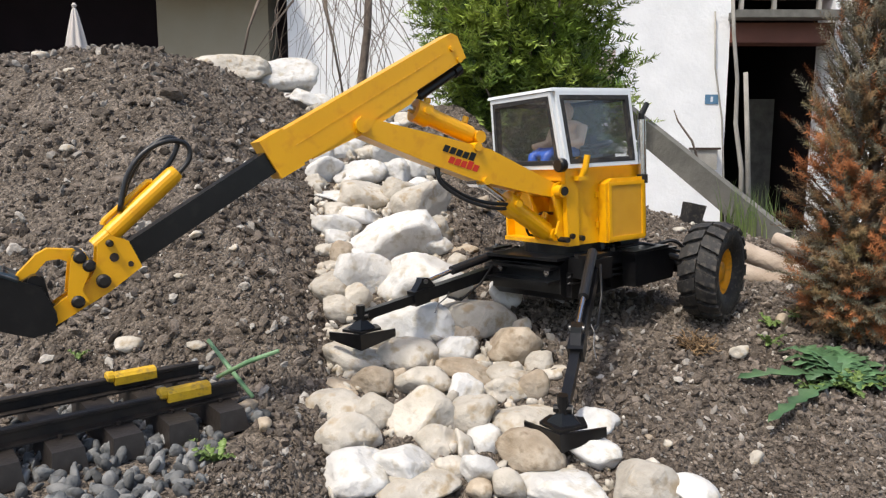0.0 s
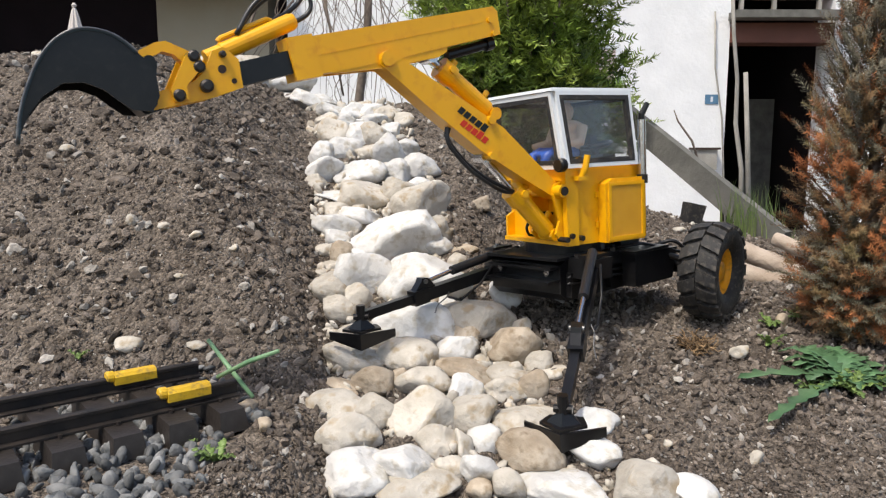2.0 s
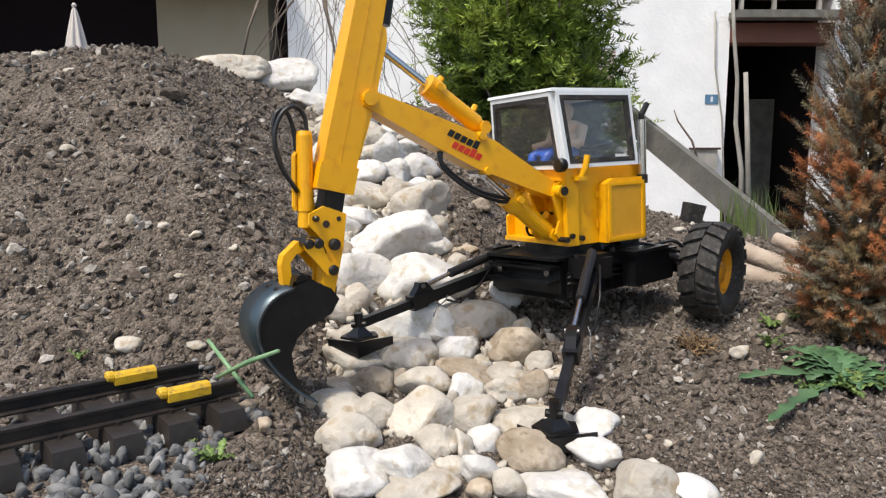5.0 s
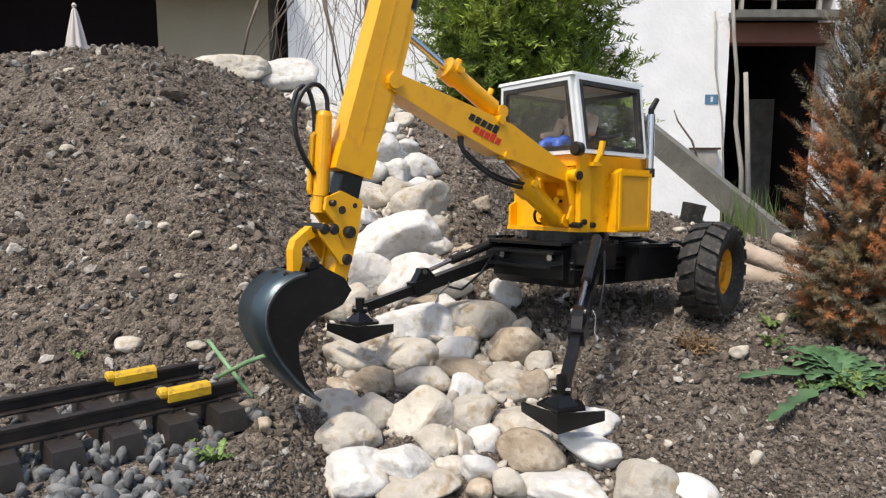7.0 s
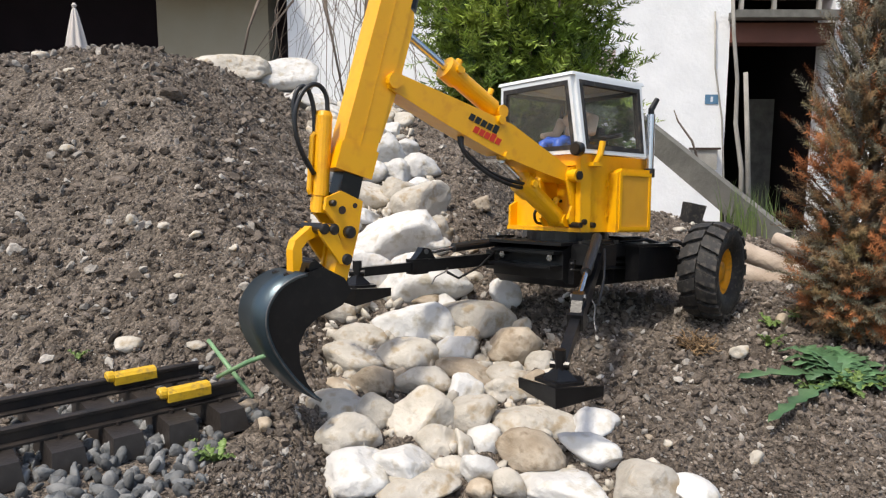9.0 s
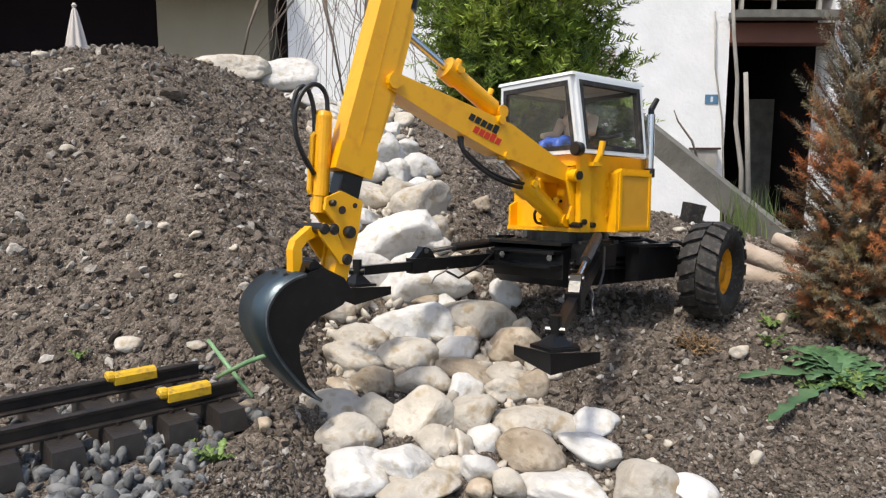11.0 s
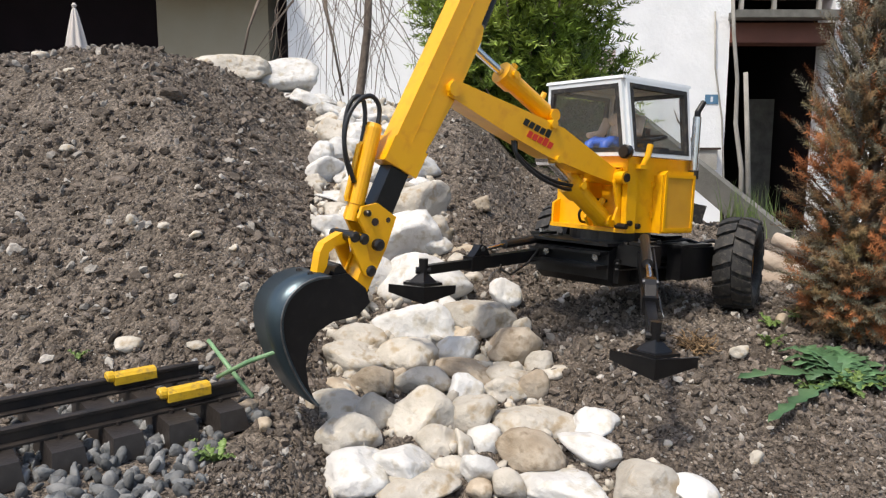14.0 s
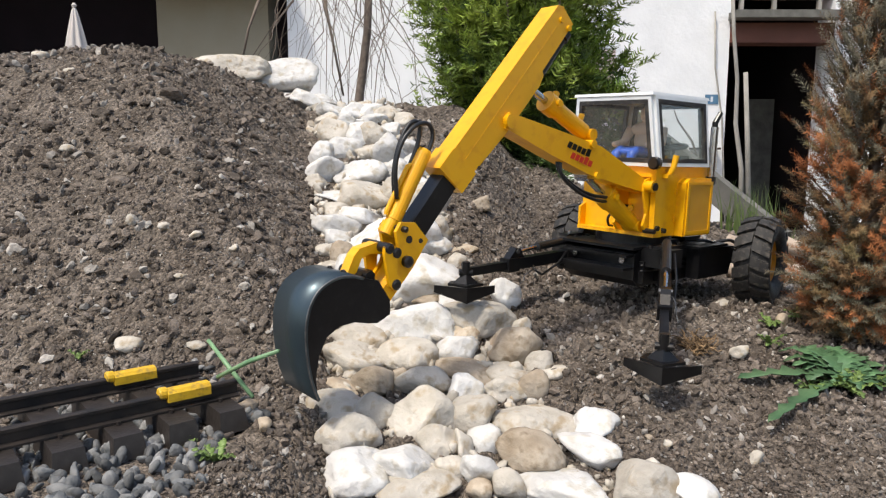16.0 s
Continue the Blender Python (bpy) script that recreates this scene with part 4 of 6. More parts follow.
def motions():
    times = ALL_TIMES
    rows = {k: [] for k in ("exc", "doll", "boom", "stick", "tip", "bucket", "slew", "ch", "ln", "lf", "pn", "pf", "ax", "wn", "wf", "lb", "lr", "fb", "fr")}
    spin, last = 0.0, None
    for t in times:
        m = body_pose(t)
        c = chassis_local(t)
        a, b, d, e, u, n = arm_points(t)
        rows["exc"].append((t, m)), rows["doll"].append((t, m))
        rows["boom"].append((t, pose(TX, ARM_Y, TZ, 0, -a, 0)))
        rows["stick"].append((t, pose(*e, 0, -b, 0)))
        o = e + u * d
        rows["tip"].append((t, pose(*o, 0, -b, 0)))
        bp = o + u * 0.0813 + n * 0.0201
        rows["bucket"].append((t, pose(*bp, 0, -(b + at(BUCKET, t)[0]), 0)))
        rows["slew"].append((t, c)), rows["ch"].append((t, c))
        for key, pk, piv, lr, L in (("ln", "pn", PIV_NEAR, LEG_NEAR, LEN_NEAR), ("lf", "pf", PIV_FAR, LEG_FAR, LEN_FAR)):
            p = c @ Vector(piv)
            az, el = at(lr, t)
            lm = pose(*p) @ pose(0, 0, 0, 0, 0, az) @ pose(0, 0, 0, 0, -el, 0)
            rows[key].append((t, lm))
            foot = lm @ Vector((L, 0, 0))
            turned, drop = (0, 0.0) if pk == "pn" else (52, 0.009)
            rows[pk].append((t, pose(foot.x, foot.y, foot.z - drop, 0, -0.15 * el, az + turned)))
        near = Vector(at(WHEEL, t))
        steer = pose(0, 0, 0, 0, 0, lerp(t, (0, 12.1, 12.5, 13, 14.5, 15, 15.5, 16), (8, 8, 9, 12, 19, 18, 15, 11)))
        turn = pose(0, 0, 0, 0, 0, CHASSIS_YAW)
        far = near - turn.to_3x3() @ Vector((0, lerp(t, (12.1, 14.5), (0.43, 0.52)), 0))
        if last is not None:
            spin += math.degrees((near - last).dot(turn.to_3x3() @ Vector((1, 0, 0))) / 0.1)
        last = near.copy()
        inv = m.inverted()
        rows["wn"].append((t, inv @ Matrix.Translation(near) @ turn @ steer @ pose(0, 0, 0, 0, spin, 0)))
        rows["wf"].append((t, inv @ Matrix.Translation(far) @ turn @ steer @ pose(0, 0, 0, 0, spin, 0)))
        rows["ax"].append((t, inv @ Matrix.Translation(near.lerp(far, 0.5)) @ turn))
        p, q = Vector((0.088, ARM_Y, 0.022)), pose(TX, ARM_Y, TZ, 0, -a, 0) @ Vector((0.165, 0, -0.024))
        rows["lb"].append((t, rod_pose(p, q))), rows["lr"].append((t, rod_pose(q, p)))
        p, q = pose(TX, ARM_Y, TZ, 0, -a, 0) @ Vector((0.19, 0, 0.052)), e + u * -0.095 + n * -0.012
        rows["fb"].append((t, rod_pose(p, q))), rows["fr"].append((t, rod_pose(q, p)))
    for ob, key in ((exc, "exc"), (doll, "doll"), (boom, "boom"), (stick, "stick"), (tip, "tip"), (bucket, "bucket"), (slew, "slew"), (chassis, "ch"),
                    (leg_near, "ln"), (leg_far, "lf"), (pad_near, "pn"), (pad_far, "pf"), (axle_beam, "ax"), (wheel_near, "wn"), (wheel_far, "wf"),
                    (lift_barrel, "lb"), (lift_rod, "lr"), (fold_barrel, "fb"), (fold_rod, "fr")):
        walk(ob, rows[key])


# ---------- stones of the gully ----------
FRONT_STONES = [(-0.117, 0.981, 0.033, 0.045, 0.030, 0, "w"), (-0.053, 0.993, 0.036, 0.042, 0.028, 10, "g"), (-0.146, 1.059, 0.051, 0.040, 0.031, 0, "c"), (-0.163, 1.154, 0.061, 0.055, 0.024, 8, "c"), (-0.108, 1.128, 0.063, 0.034, 0.029, 40, "c"), (-0.034, 1.110, 0.066, 0.045, 0.040, 30, "c"), (0.003, 1.058, 0.045, 0.035, 0.022, 20, "c"), (0.009, 1.000, 0.034, 0.020, 0.020, 0, "c"), (0.065, 1.063, 0.052, 0.022, 0.028, 0, "w"), (0.031, 1.044, 0.048, 0.013, 0.025, -15, "c"), (0.050, 0.989, 0.033, 0.026, 0.021, 20, "w"), (0.054, 0.958, 0.022, 0.017, 0.012, 0, "t"), (0.093, 0.959, 0.026, 0.024, 0.022, 0, "c"), (0.131, 1.026, 0.042, 0.043, 0.028, 15, "t"), (0.172, 0.956, 0.020, 0.060, 0.019, 0, "w"), (0.230, 1.029, 0.039, 0.052, 0.024, 12, "w")]
FOOT_STONES = [(0.279, 0.941, 0.037, 0.044, 0.026, 0, "c"), (0.344, 0.929, 0.031, 0.029, 0.017, 20, "w"), (0.238, 1.105, 0.053, 0.041, 0.023, 5, "w"), (0.144, 1.108, 0.054, 0.056, 0.024, 0, "c"), (0.050, 1.128, 0.065, 0.036, 0.034, -20, "c"), (0.034, 1.214, 0.074, 0.031, 0.026, 0, "g"), (0.105, 1.233, 0.072, 0.041, 0.019, 0, "c"), (0.162, 1.232, 0.079, 0.022, 0.025, 10, "t"), (0.128, 1.299, 0.080, 0.040, 0.014, 5, "c"), (0.057, 1.302, 0.081, 0.054, 0.017, 12, "t"), (0.037, 1.362, 0.105, 0.041, 0.029, -20, "w"), (0.131, 1.365, 0.116, 0.049, 0.039, -20, "t"), (0.160, 1.458, 0.131, 0.019, 0.018, -40, "c"), (0.184, 1.323, 0.091, 0.023, 0.023, 30, "c"), (0.205, 1.303, 0.081, 0.025, 0.012, -10, "c"), (-0.054, 1.349, 0.096, 0.058, 0.030, 5, "c")]
MIDDLE_STONES = [(-0.034, 1.246, 0.080, 0.043, 0.029, 10, "c"), (-0.120, 1.239, 0.078, 0.034, 0.026, 10, "t"), (-0.084, 1.252, 0.080, 0.019, 0.024, 20, "t"), (-0.174, 1.343, 0.095, 0.052, 0.027, 5, "c"), (-0.168, 1.401, 0.117, 0.045, 0.027, 5, "c"), (-0.060, 1.446, 0.139, 0.071, 0.044, 10, "w"), (0.042, 1.431, 0.123, 0.030, 0.021, -10, "t"), (0.080, 1.469, 0.140, 0.065, 0.035, 15, "c"), (0.027, 1.503, 0.151, 0.044, 0.025, 20, "w"), (0.132, 1.559, 0.172, 0.033, 0.031, 0, "w"), (-0.023, 1.539, 0.163, 0.035, 0.019, 0, "t"), (-0.172, 1.289, 0.079, 0.016, 0.009, 0, "c"), (-0.173, 1.234, 0.070, 0.030, 0.014, 30, "t"), (-0.035, 0.962, 0.021, 0.049, 0.015, 0, "c"), (-0.040, 1.585, 0.197, 0.082, 0.057, 0, "w"), (-0.132, 1.769, 0.267, 0.103, 0.064, -8, "w")]
GULLY_STONES = [(-0.177, 1.597, 0.200, 0.063, 0.053, 35, "w"), (-0.242, 1.579, 0.185, 0.043, 0.033, 35, "c"), (-0.191, 1.530, 0.168, 0.032, 0.031, 50, "c"), (-0.223, 1.513, 0.154, 0.034, 0.023, 20, "c"), (-0.275, 1.876, 0.292, 0.054, 0.029, 15, "w"), (-0.216, 1.934, 0.313, 0.064, 0.030, 12, "w"), (-0.295, 1.983, 0.327, 0.037, 0.019, 10, "c"), (-0.314, 2.066, 0.357, 0.045, 0.016, 0, "w"), (-0.227, 2.052, 0.363, 0.074, 0.042, 8, "c"), (-0.242, 2.197, 0.417, 0.074, 0.040, 0, "w"), (-0.364, 2.197, 0.429, 0.038, 0.052, 30, "w"), (-0.387, 2.334, 0.471, 0.040, 0.037, -20, "w"), (-0.327, 2.380, 0.489, 0.052, 0.039, 0, "w"), (-0.375, 2.518, 0.547, 0.043, 0.047, -30, "c"), (-0.278, 2.505, 0.539, 0.043, 0.043, 0, "w"), (-0.347, 2.638, 0.583, 0.046, 0.031, 0, "w")]
UPPER_STONES = [(-0.228, 2.511, 0.539, 0.047, 0.039, 20, "c"), (-0.238, 2.374, 0.480, 0.047, 0.028, 0, "c"), (-0.175, 2.300, 0.470, 0.042, 0.058, -20, "w"), (-0.127, 2.393, 0.489, 0.038, 0.030, 0, "w"), (-0.127, 2.203, 0.420, 0.047, 0.035, 0, "w"), (-0.075, 2.226, 0.430, 0.052, 0.038, 20, "w"), (-0.119, 2.045, 0.365, 0.047, 0.043, 0, "c"), (-0.059, 1.978, 0.343, 0.068, 0.056, -15, "c"), (-0.013, 1.828, 0.281, 0.030, 0.037, 0, "c"), (-0.022, 1.769, 0.250, 0.035, 0.024, 0, "w"), (0.052, 1.768, 0.246, 0.029, 0.015, 5, "t"), (0.038, 1.698, 0.224, 0.021, 0.021, 0, "c"), (-0.245, 1.728, 0.239, 0.024, 0.030, 0, "t"), (-0.290, 1.758, 0.243, 0.023, 0.017, 0, "c"), (-0.274, 1.823, 0.269, 0.029, 0.019, 0, "w"), (-0.198, 1.729, 0.231, 0.030, 0.016, 20, "w")]
HEAD_STONES = [(-0.261, 1.692, 0.215, 0.032, 0.012, 0, "c"), (-0.070, 2.122, 0.383, 0.030, 0.022, 0, "w"), (-0.180, 2.530, 0.543, 0.040, 0.034, 0, "w"), (-0.148, 2.666, 0.592, 0.036, 0.027, 0, "c"), (-0.510, 2.919, 0.676, 0.076, 0.032, 15, "w"), (-0.419, 2.769, 0.633, 0.054, 0.035, 20, "w"), (-0.346, 2.764, 0.629, 0.052, 0.030, 0, "w"), (-0.274, 2.776, 0.634, 0.048, 0.030, 0, "w"), (-0.207, 2.731, 0.617, 0.041, 0.030, 10, "c"), (-0.423, 2.655, 0.588, 0.042, 0.029, 0, "c"), (-0.246, 2.656, 0.588, 0.046, 0.029, 0, "w"), (-0.299, 2.649, 0.583, 0.035, 0.025, 0, "w"), (0.073, 1.638, 0.198, 0.021, 0.015, 0, "c"), (-0.073, 1.887, 0.294, 0.030, 0.022, 0, "w"), (-0.094, 1.736, 0.234, 0.020, 0.014, 0, "c"), (-0.376, 2.148, 0.392, 0.030, 0.022, 0, "c")]


def stone_mesh(rx, ry, rz, seed, sub=3, rough=0.16):
    """A worn stone: an ellipsoid cut by a few soft planes, with dents."""
    bm = bmesh.new()
    bmesh.ops.create_icosphere(bm, subdivisions=sub, radius=1)
    o = Vector((seed * 3.7, seed * 1.3, seed * 2.1))
    r = random.Random(int(seed * 1000))
    cuts = []
    for i in range(9):
        n = Vector((r.gauss(0, 1), r.gauss(0, 1), r.gauss(0, 1))).normalized()
        cuts.append((n, r.uniform(1.0 - rough * 2.0, 1.0)))
    for v in bm.verts:
        c = v.co.normalized()
        k = 1.08
        for n, d in cuts:
            q = c.dot(n)
            if q > 0.05:
                k = smin(k, d / q, 0.12)
        k *= 1 + rough * 0.45 * noise.noise(c * 1.3 + o) + rough * 0.22 * noise.noise(c * 3.1 + o) + rough * 0.17 * noise.noise(c * 7 + o) + rough * 0.07 * noise.noise(c * 17 + o)
        v.co = Vector((c.x * rx, c.y * ry, c.z * rz)) * k
    return bm


KINDS = {"w": (M_ROCK_WHITE, "whitish limestone river stone in the gully"), "c": (M_ROCK, "cream rounded river stone in the gully"),
         "t": (M_ROCK_TAN, "tan brown river stone in the gully"), "g": (M_ROCK_WHITE, "pale grey river stone in the gully")}


def build_stones():
    rnd = random.Random(5)
    k = 0
    for rows in (FRONT_STONES, FOOT_STONES, MIDDLE_STONES, GULLY_STONES, UPPER_STONES, HEAD_STONES):
        for x, y, z, rx, rz, tilt, kind in rows:
            k += 1
            rough = 0.27 if kind == "w" and rx > 0.03 else 0.2
            bm = stone_mesh(rx * 1.24, max(rx, rz) * rnd.uniform(0.85, 1.05), rz * 1.24, k * 1.37, 4 if rx > 0.025 else 3, rough)
            m, lab = KINDS[kind]
            ob = part("river_stone", bm, m, smooth=True)
            ob.matrix_world = pose(x, y, z, rnd.uniform(-6, 6), tilt, rnd.uniform(-12, 12))
            tagged(ob, lab, "stone", "river stones in the gully")


BOULDERS = [(-0.815, 2.860, 0.782, 0.157, 0.074), (-0.611, 2.960, 0.759, 0.135, 0.098), (-0.533, 2.930, 0.674, 0.103, 0.046)]


def build_boulders():
    for i, (x, y, z, rx, rz) in enumerate(BOULDERS):
        bm = stone_mesh(rx * 1.25, rx * 0.7, rz * 0.94, 31.3 + i * 2.9, 4, 0.3)
        ob = part("boulder", bm, M_ROCK_WHITE if i else M_ROCK, smooth=True)
        ob.matrix_world = pose(x, y, z, 0, 6 * i - 4, 8 * i)
        tagged(ob, "whitish angular boulder at the head of the gully", "boulder", "boulders on the heap")


build_stones()
build_boulders()


def merged(name, items, material, label, category, kind="stuff", smooth=False):
    """One mesh from (matrix, template) pairs; templates are (verts array, faces list)."""
    V, F, n = [], [], 0
    for m, (tv, tf) in items:
        a = np.array(m)
        V.append(tv @ a[:3, :3].T + a[:3, 3])
        F.extend([tuple(i + n for i in f) for f in tf])
        n += len(tv)
    me = bpy.data.meshes.new(name)
    me.from_pydata(np.concatenate(V).tolist(), [], F)
    me.polygons.foreach_set("use_smooth", [smooth] * len(F))
    me.materials.append(material)
    return tagged(new(name, me), label, category, kind=kind)


def template(bm):
    bm.verts.ensure_lookup_table()
    bm.verts.index_update()
    r = (np.array([v.co[:] for v in bm.verts]), [[v.index for v in f.verts] for f in bm.faces])
    bm.free()
    return r


def in_gully(x, y):
    e = lerp(y, EDGE_Y, EDGE_X)
    right = lerp(y, (0.9, 1.0, 1.1, 1.3, 1.5, 1.8, 2.2, 2.8), (0.36, 0.30, 0.2, 0.16, 0.06, 0.03, -0.03, -0.16))
    return e + 0.0 < x < right


def on_track(x, y):
    al, ac = -((x + 0.335) * 0.775 + (y - 1.125) * 0.632), -(x + 0.335) * 0.632 + (y - 1.125) * 0.775
    return al > 0.0 and -0.17 < ac < 0.2


def scatter():
    rnd = random.Random(11)
    clods = [template(stone_mesh(1, 0.9, 0.75, 50 + i, 2, 0.45)) for i in range(5)]
    small = [template(stone_mesh(1, 0.85, 0.7, 70 + i, 1, 0.45)) for i in range(6)]
    A, B, C = [], [], []
    for i in range(50000):
        y = 0.8 + 2.1 * rnd.random() ** 1.25
        x = rnd.uniform(-0.75, 0.75) * y
        if in_gully(x, y) and rnd.random() < 0.7:
            continue
        heap = x < lerp(y, EDGE_Y, EDGE_X)
        s = 0.0034 * (1 - rnd.random()) ** -0.52
        s = min(s, (0.017 if heap else 0.013) * lerp(y, (0.9, 1.35), (0.5, 1.0)))
        if on_track(x, y):
            continue
        z = ground_n(x, y)
        m = pose(x, y, z + s * 0.3, rnd.uniform(0, 360), rnd.uniform(0, 360), rnd.uniform(0, 360)) @ Matrix.Diagonal((s * rnd.uniform(0.8, 1.3), s, s, 1))
        (B if rnd.random() < (0.22 if s < 0.006 else 0.13) else A).append((m, rnd.choice(clods if s > 0.0085 else small)))
    for i in range(3200):
        y = 0.85 + 1.9 * rnd.random()
        x = rnd.uniform(-0.7, 0.4) * y
        if not in_gully(x, y):
            continue
        s = rnd.uniform(0.006, 0.019)
        m = pose(x, y, ground_n(x, y) + s * 0.2, rnd.uniform(0, 360), rnd.uniform(0, 360), rnd.uniform(0, 360)) @ Matrix.Diagonal((s * rnd.uniform(0.8, 1.3), s, s * 0.8, 1))
        C.append((m, rnd.choice(clods)))
    for i in range(2600):
        y = 1.3 + 1.75 * rnd.random()
        x = rnd.uniform(-0.4, 0.15) * y
        if not in_gully(x, y) or rnd.random() < 0.3:
            continue
        s = rnd.uniform(0.012, 0.03)
        m = pose(x, y, ground_n(x, y) + s * 0.15, rnd.uniform(0, 360), rnd.uniform(0, 360), rnd.uniform(0, 360)) @ Matrix.Diagonal((s * rnd.uniform(0.8, 1.3), s, s * 0.8, 1))
        C.append((m, rnd.choice(clods)))
    merged("soil_clods", A, M_CLOD, "loose dark brown soil clods on the bed", "soil")
    merged("pebbles", B, M_PEBBLE, "grey and whitish pebbles scattered on the soil", "gravel")
    merged("gully_gravel", C, M_ROCK, "small tan stones between the river stones", "gravel", smooth=True)


scatter()


# ---------- garden railway ----------
TU, TN = Vector((0.775, 0.632, 0)), Vector((-0.632, 0.775, 0))      # along and across the track
RAIL_END = Vector((-0.335, 1.125, 0.102))                           # end of the rail nearer the gully, at its foot


def track_pose(along, across, z=0.0):
    p = RAIL_END - TU * along + TN * across
    return Matrix.Translation((p.x, p.y, RAIL_END.z + z)) @ pose(0, 0, 0, 0, 0, math.degrees(math.atan2(TU.y, TU.x)))


def build_track():
    prof = [(-0.012, 0), (0.012, 0), (0.012, 0.003), (0.0025, 0.0055), (0.0025, 0.018), (0.0065, 0.02), (0.0065, 0.0245), (0.005, 0.026),
            (-0.005, 0.026), (-0.0065, 0.0245), (-0.0065, 0.02), (-0.0025, 0.018), (-0.0025, 0.0055), (-0.012, 0.003)]
    for k, off in enumerate((0.0, 0.135)):
        bm = bmesh.new()
        a = [bm.verts.new((-0.75, y, z)) for y, z in prof]
        b = [bm.verts.new((-0.012 * k, y, z)) for y, z in prof]
        bm.faces.new(a), bm.faces.new(b[::-1])
        for i in range(len(prof)):
            j = (i + 1) % len(prof)
            bm.faces.new((a[i], b[i], b[j], a[j]))
        rail = part("rail", bm, M_RAIL)
        rail.matrix_world = track_pose(0, off)
        tagged(rail, "dark rusty garden railway rail on black sleepers", "rail", "rails of the garden railway")
        # stop clamped over the rail head
        stop = part("rail_stop", prism_x([(-0.0115, 0.014), (0.0115, 0.014), (0.0118, 0.027), (0.0075, 0.0325), (-0.0075, 0.0325), (-0.0118, 0.027)], -0.112, -0.046), M_RAILYEL, bevel=0.004)
        stop.matrix_world = track_pose(0.04 * k, off)
        tagged(stop, "yellow painted end stop clamped on the rail", "rail stop", "end stops of the rails")
        bm = bmesh.new()
        tube(bm, [(-0.1125, 0, 0.027), (-0.121, 0, 0.0275), (-0.1235, 0, 0.0275)], [0.0098, 0.0098, 0.0078], 12)
        part("stop_cap", bm, M_RAILYEL, stop)
    for i in range(9):
        bm = box(bmesh.new(), -0.023, 0.023, -0.07, 0.19, -0.034, -0.001)
        for v in bm.verts:
            if v.co.z > -0.01:
                v.co.x *= 0.84
                v.co.y += 0.007 if v.co.y < 0 else -0.007
        s = part("sleeper", bm, M_SLEEPER, bevel=0.006)
        s.matrix_world = track_pose(0.034 + 0.076 * i, 0, 0.0)
        tagged(s, "dark brown railway sleeper bedded in grey ballast", "sleeper", "sleepers of the garden railway")
        for off in (0.0, 0.135):
            for e in (-1, 1):
                bm = bmesh.new()
                tube(bm, [(0, off + e * 0.0155, -0.0009), (0, off + e * 0.0155, 0.005)], 0.0032, 6)
                part("spike", bm, M_RAIL, s)
    rnd = random.Random(21)
    T = [template(stone_mesh(1, 0.85, 0.7, 90 + i, 2, 0.24)) for i in range(6)]
    items = []
    for i in range(1150):
        al, ac = rnd.uniform(-0.02, 0.72), rnd.uniform(-0.24, 0.2)
        if ac < -0.07 and al < 0.05 + (-ac - 0.06) * 0.5:
            continue
        p = track_pose(al, ac).translation
        s = rnd.uniform(0.006, 0.0145)
        z = ground_n(p.x, p.y)
        m = pose(p.x, p.y, z + s * 0.45, rnd.uniform(0, 360), rnd.uniform(0, 360), rnd.uniform(0, 360)) @ Matrix.Diagonal((s * rnd.uniform(0.9, 1.4), s, s * 0.75, 1))
        items.append((m, rnd.choice(T)))
    merged("ballast", items, M_BALLAST, "grey ballast stones round the sleepers", "gravel", smooth=True)


def prism_x(pts, x0, x1):
    """A polygon in the y-z plane, extruded from x0 to x1."""
    bm = bmesh.new()
    a = [bm.verts.new((x0, y, z)) for y, z in pts]
    b = [bm.verts.new((x1, y, z)) for y, z in pts]
    bm.faces.new(a[::-1]), bm.faces.new(b)
    for i in range(len(pts)):
        j = (i + 1) % len(pts)
        bm.faces.new((a[i], a[j], b[j], b[i]))
    return bm


build_track()


# ---------- canes, loose stones, logs and boards ----------
def stick_thing(name, pts, r, material, label, category, group="", sides=10):
    bm = bmesh.new()
    tube(bm, pts, r, sides)
    return tagged(part(name, bm, material, smooth=True), label, category, group)


stick_thing("garden_cane", [(-0.379, 1.130, 0.191), (-0.338, 1.100, 0.155), (-0.294, 1.070, 0.117)], [0.0032, 0.0038, 0.0034], M_STAKE, "green garden cane lying crossed on the soil", "cane", "green canes")
stick_thing("garden_cane", [(-0.352, 1.085, 0.144), (-0.295, 1.060, 0.177), (-0.240, 1.020, 0.205)], [0.0032, 0.0038, 0.003], M_STAKE, "green garden cane lying crossed on the soil", "cane", "green canes")
stick_thing("dead_branch", [(-0.394, 0.985, 0.059), (-0.358, 1.000, 0.067), (-0.318, 1.040, 0.070)], [0.005, 0.006, 0.004], M_BARK, "grey dead branch lying beside the track", "branch")

LOOSE = [(-1.275, 2.339, 0.030, 0.018, "c"), (-0.696, 1.608, 0.015, 0.019, "c"), (-0.617, 1.582, 0.019, 0.012, "c"), (-0.314, 1.116, 0.020, 0.016, "t"), (-0.273, 1.046, 0.015, 0.015, "t"), (-0.596, 1.312, 0.032, 0.015, "c"), (-0.463, 1.304, 0.021, 0.009, "c"), (-0.960, 1.861, 0.019, 0.012, "c"), (-0.838, 1.448, 0.015, 0.013, "c"), (-0.447, 1.528, 0.013, 0.010, "c"), (-0.539, 1.457, 0.015, 0.008, "c"), (-0.540, 1.556, 0.018, 0.009, "c"), (-0.919, 1.987, 0.034, 0.015, "d"), (-0.780, 1.845, 0.029, 0.014, "d")]
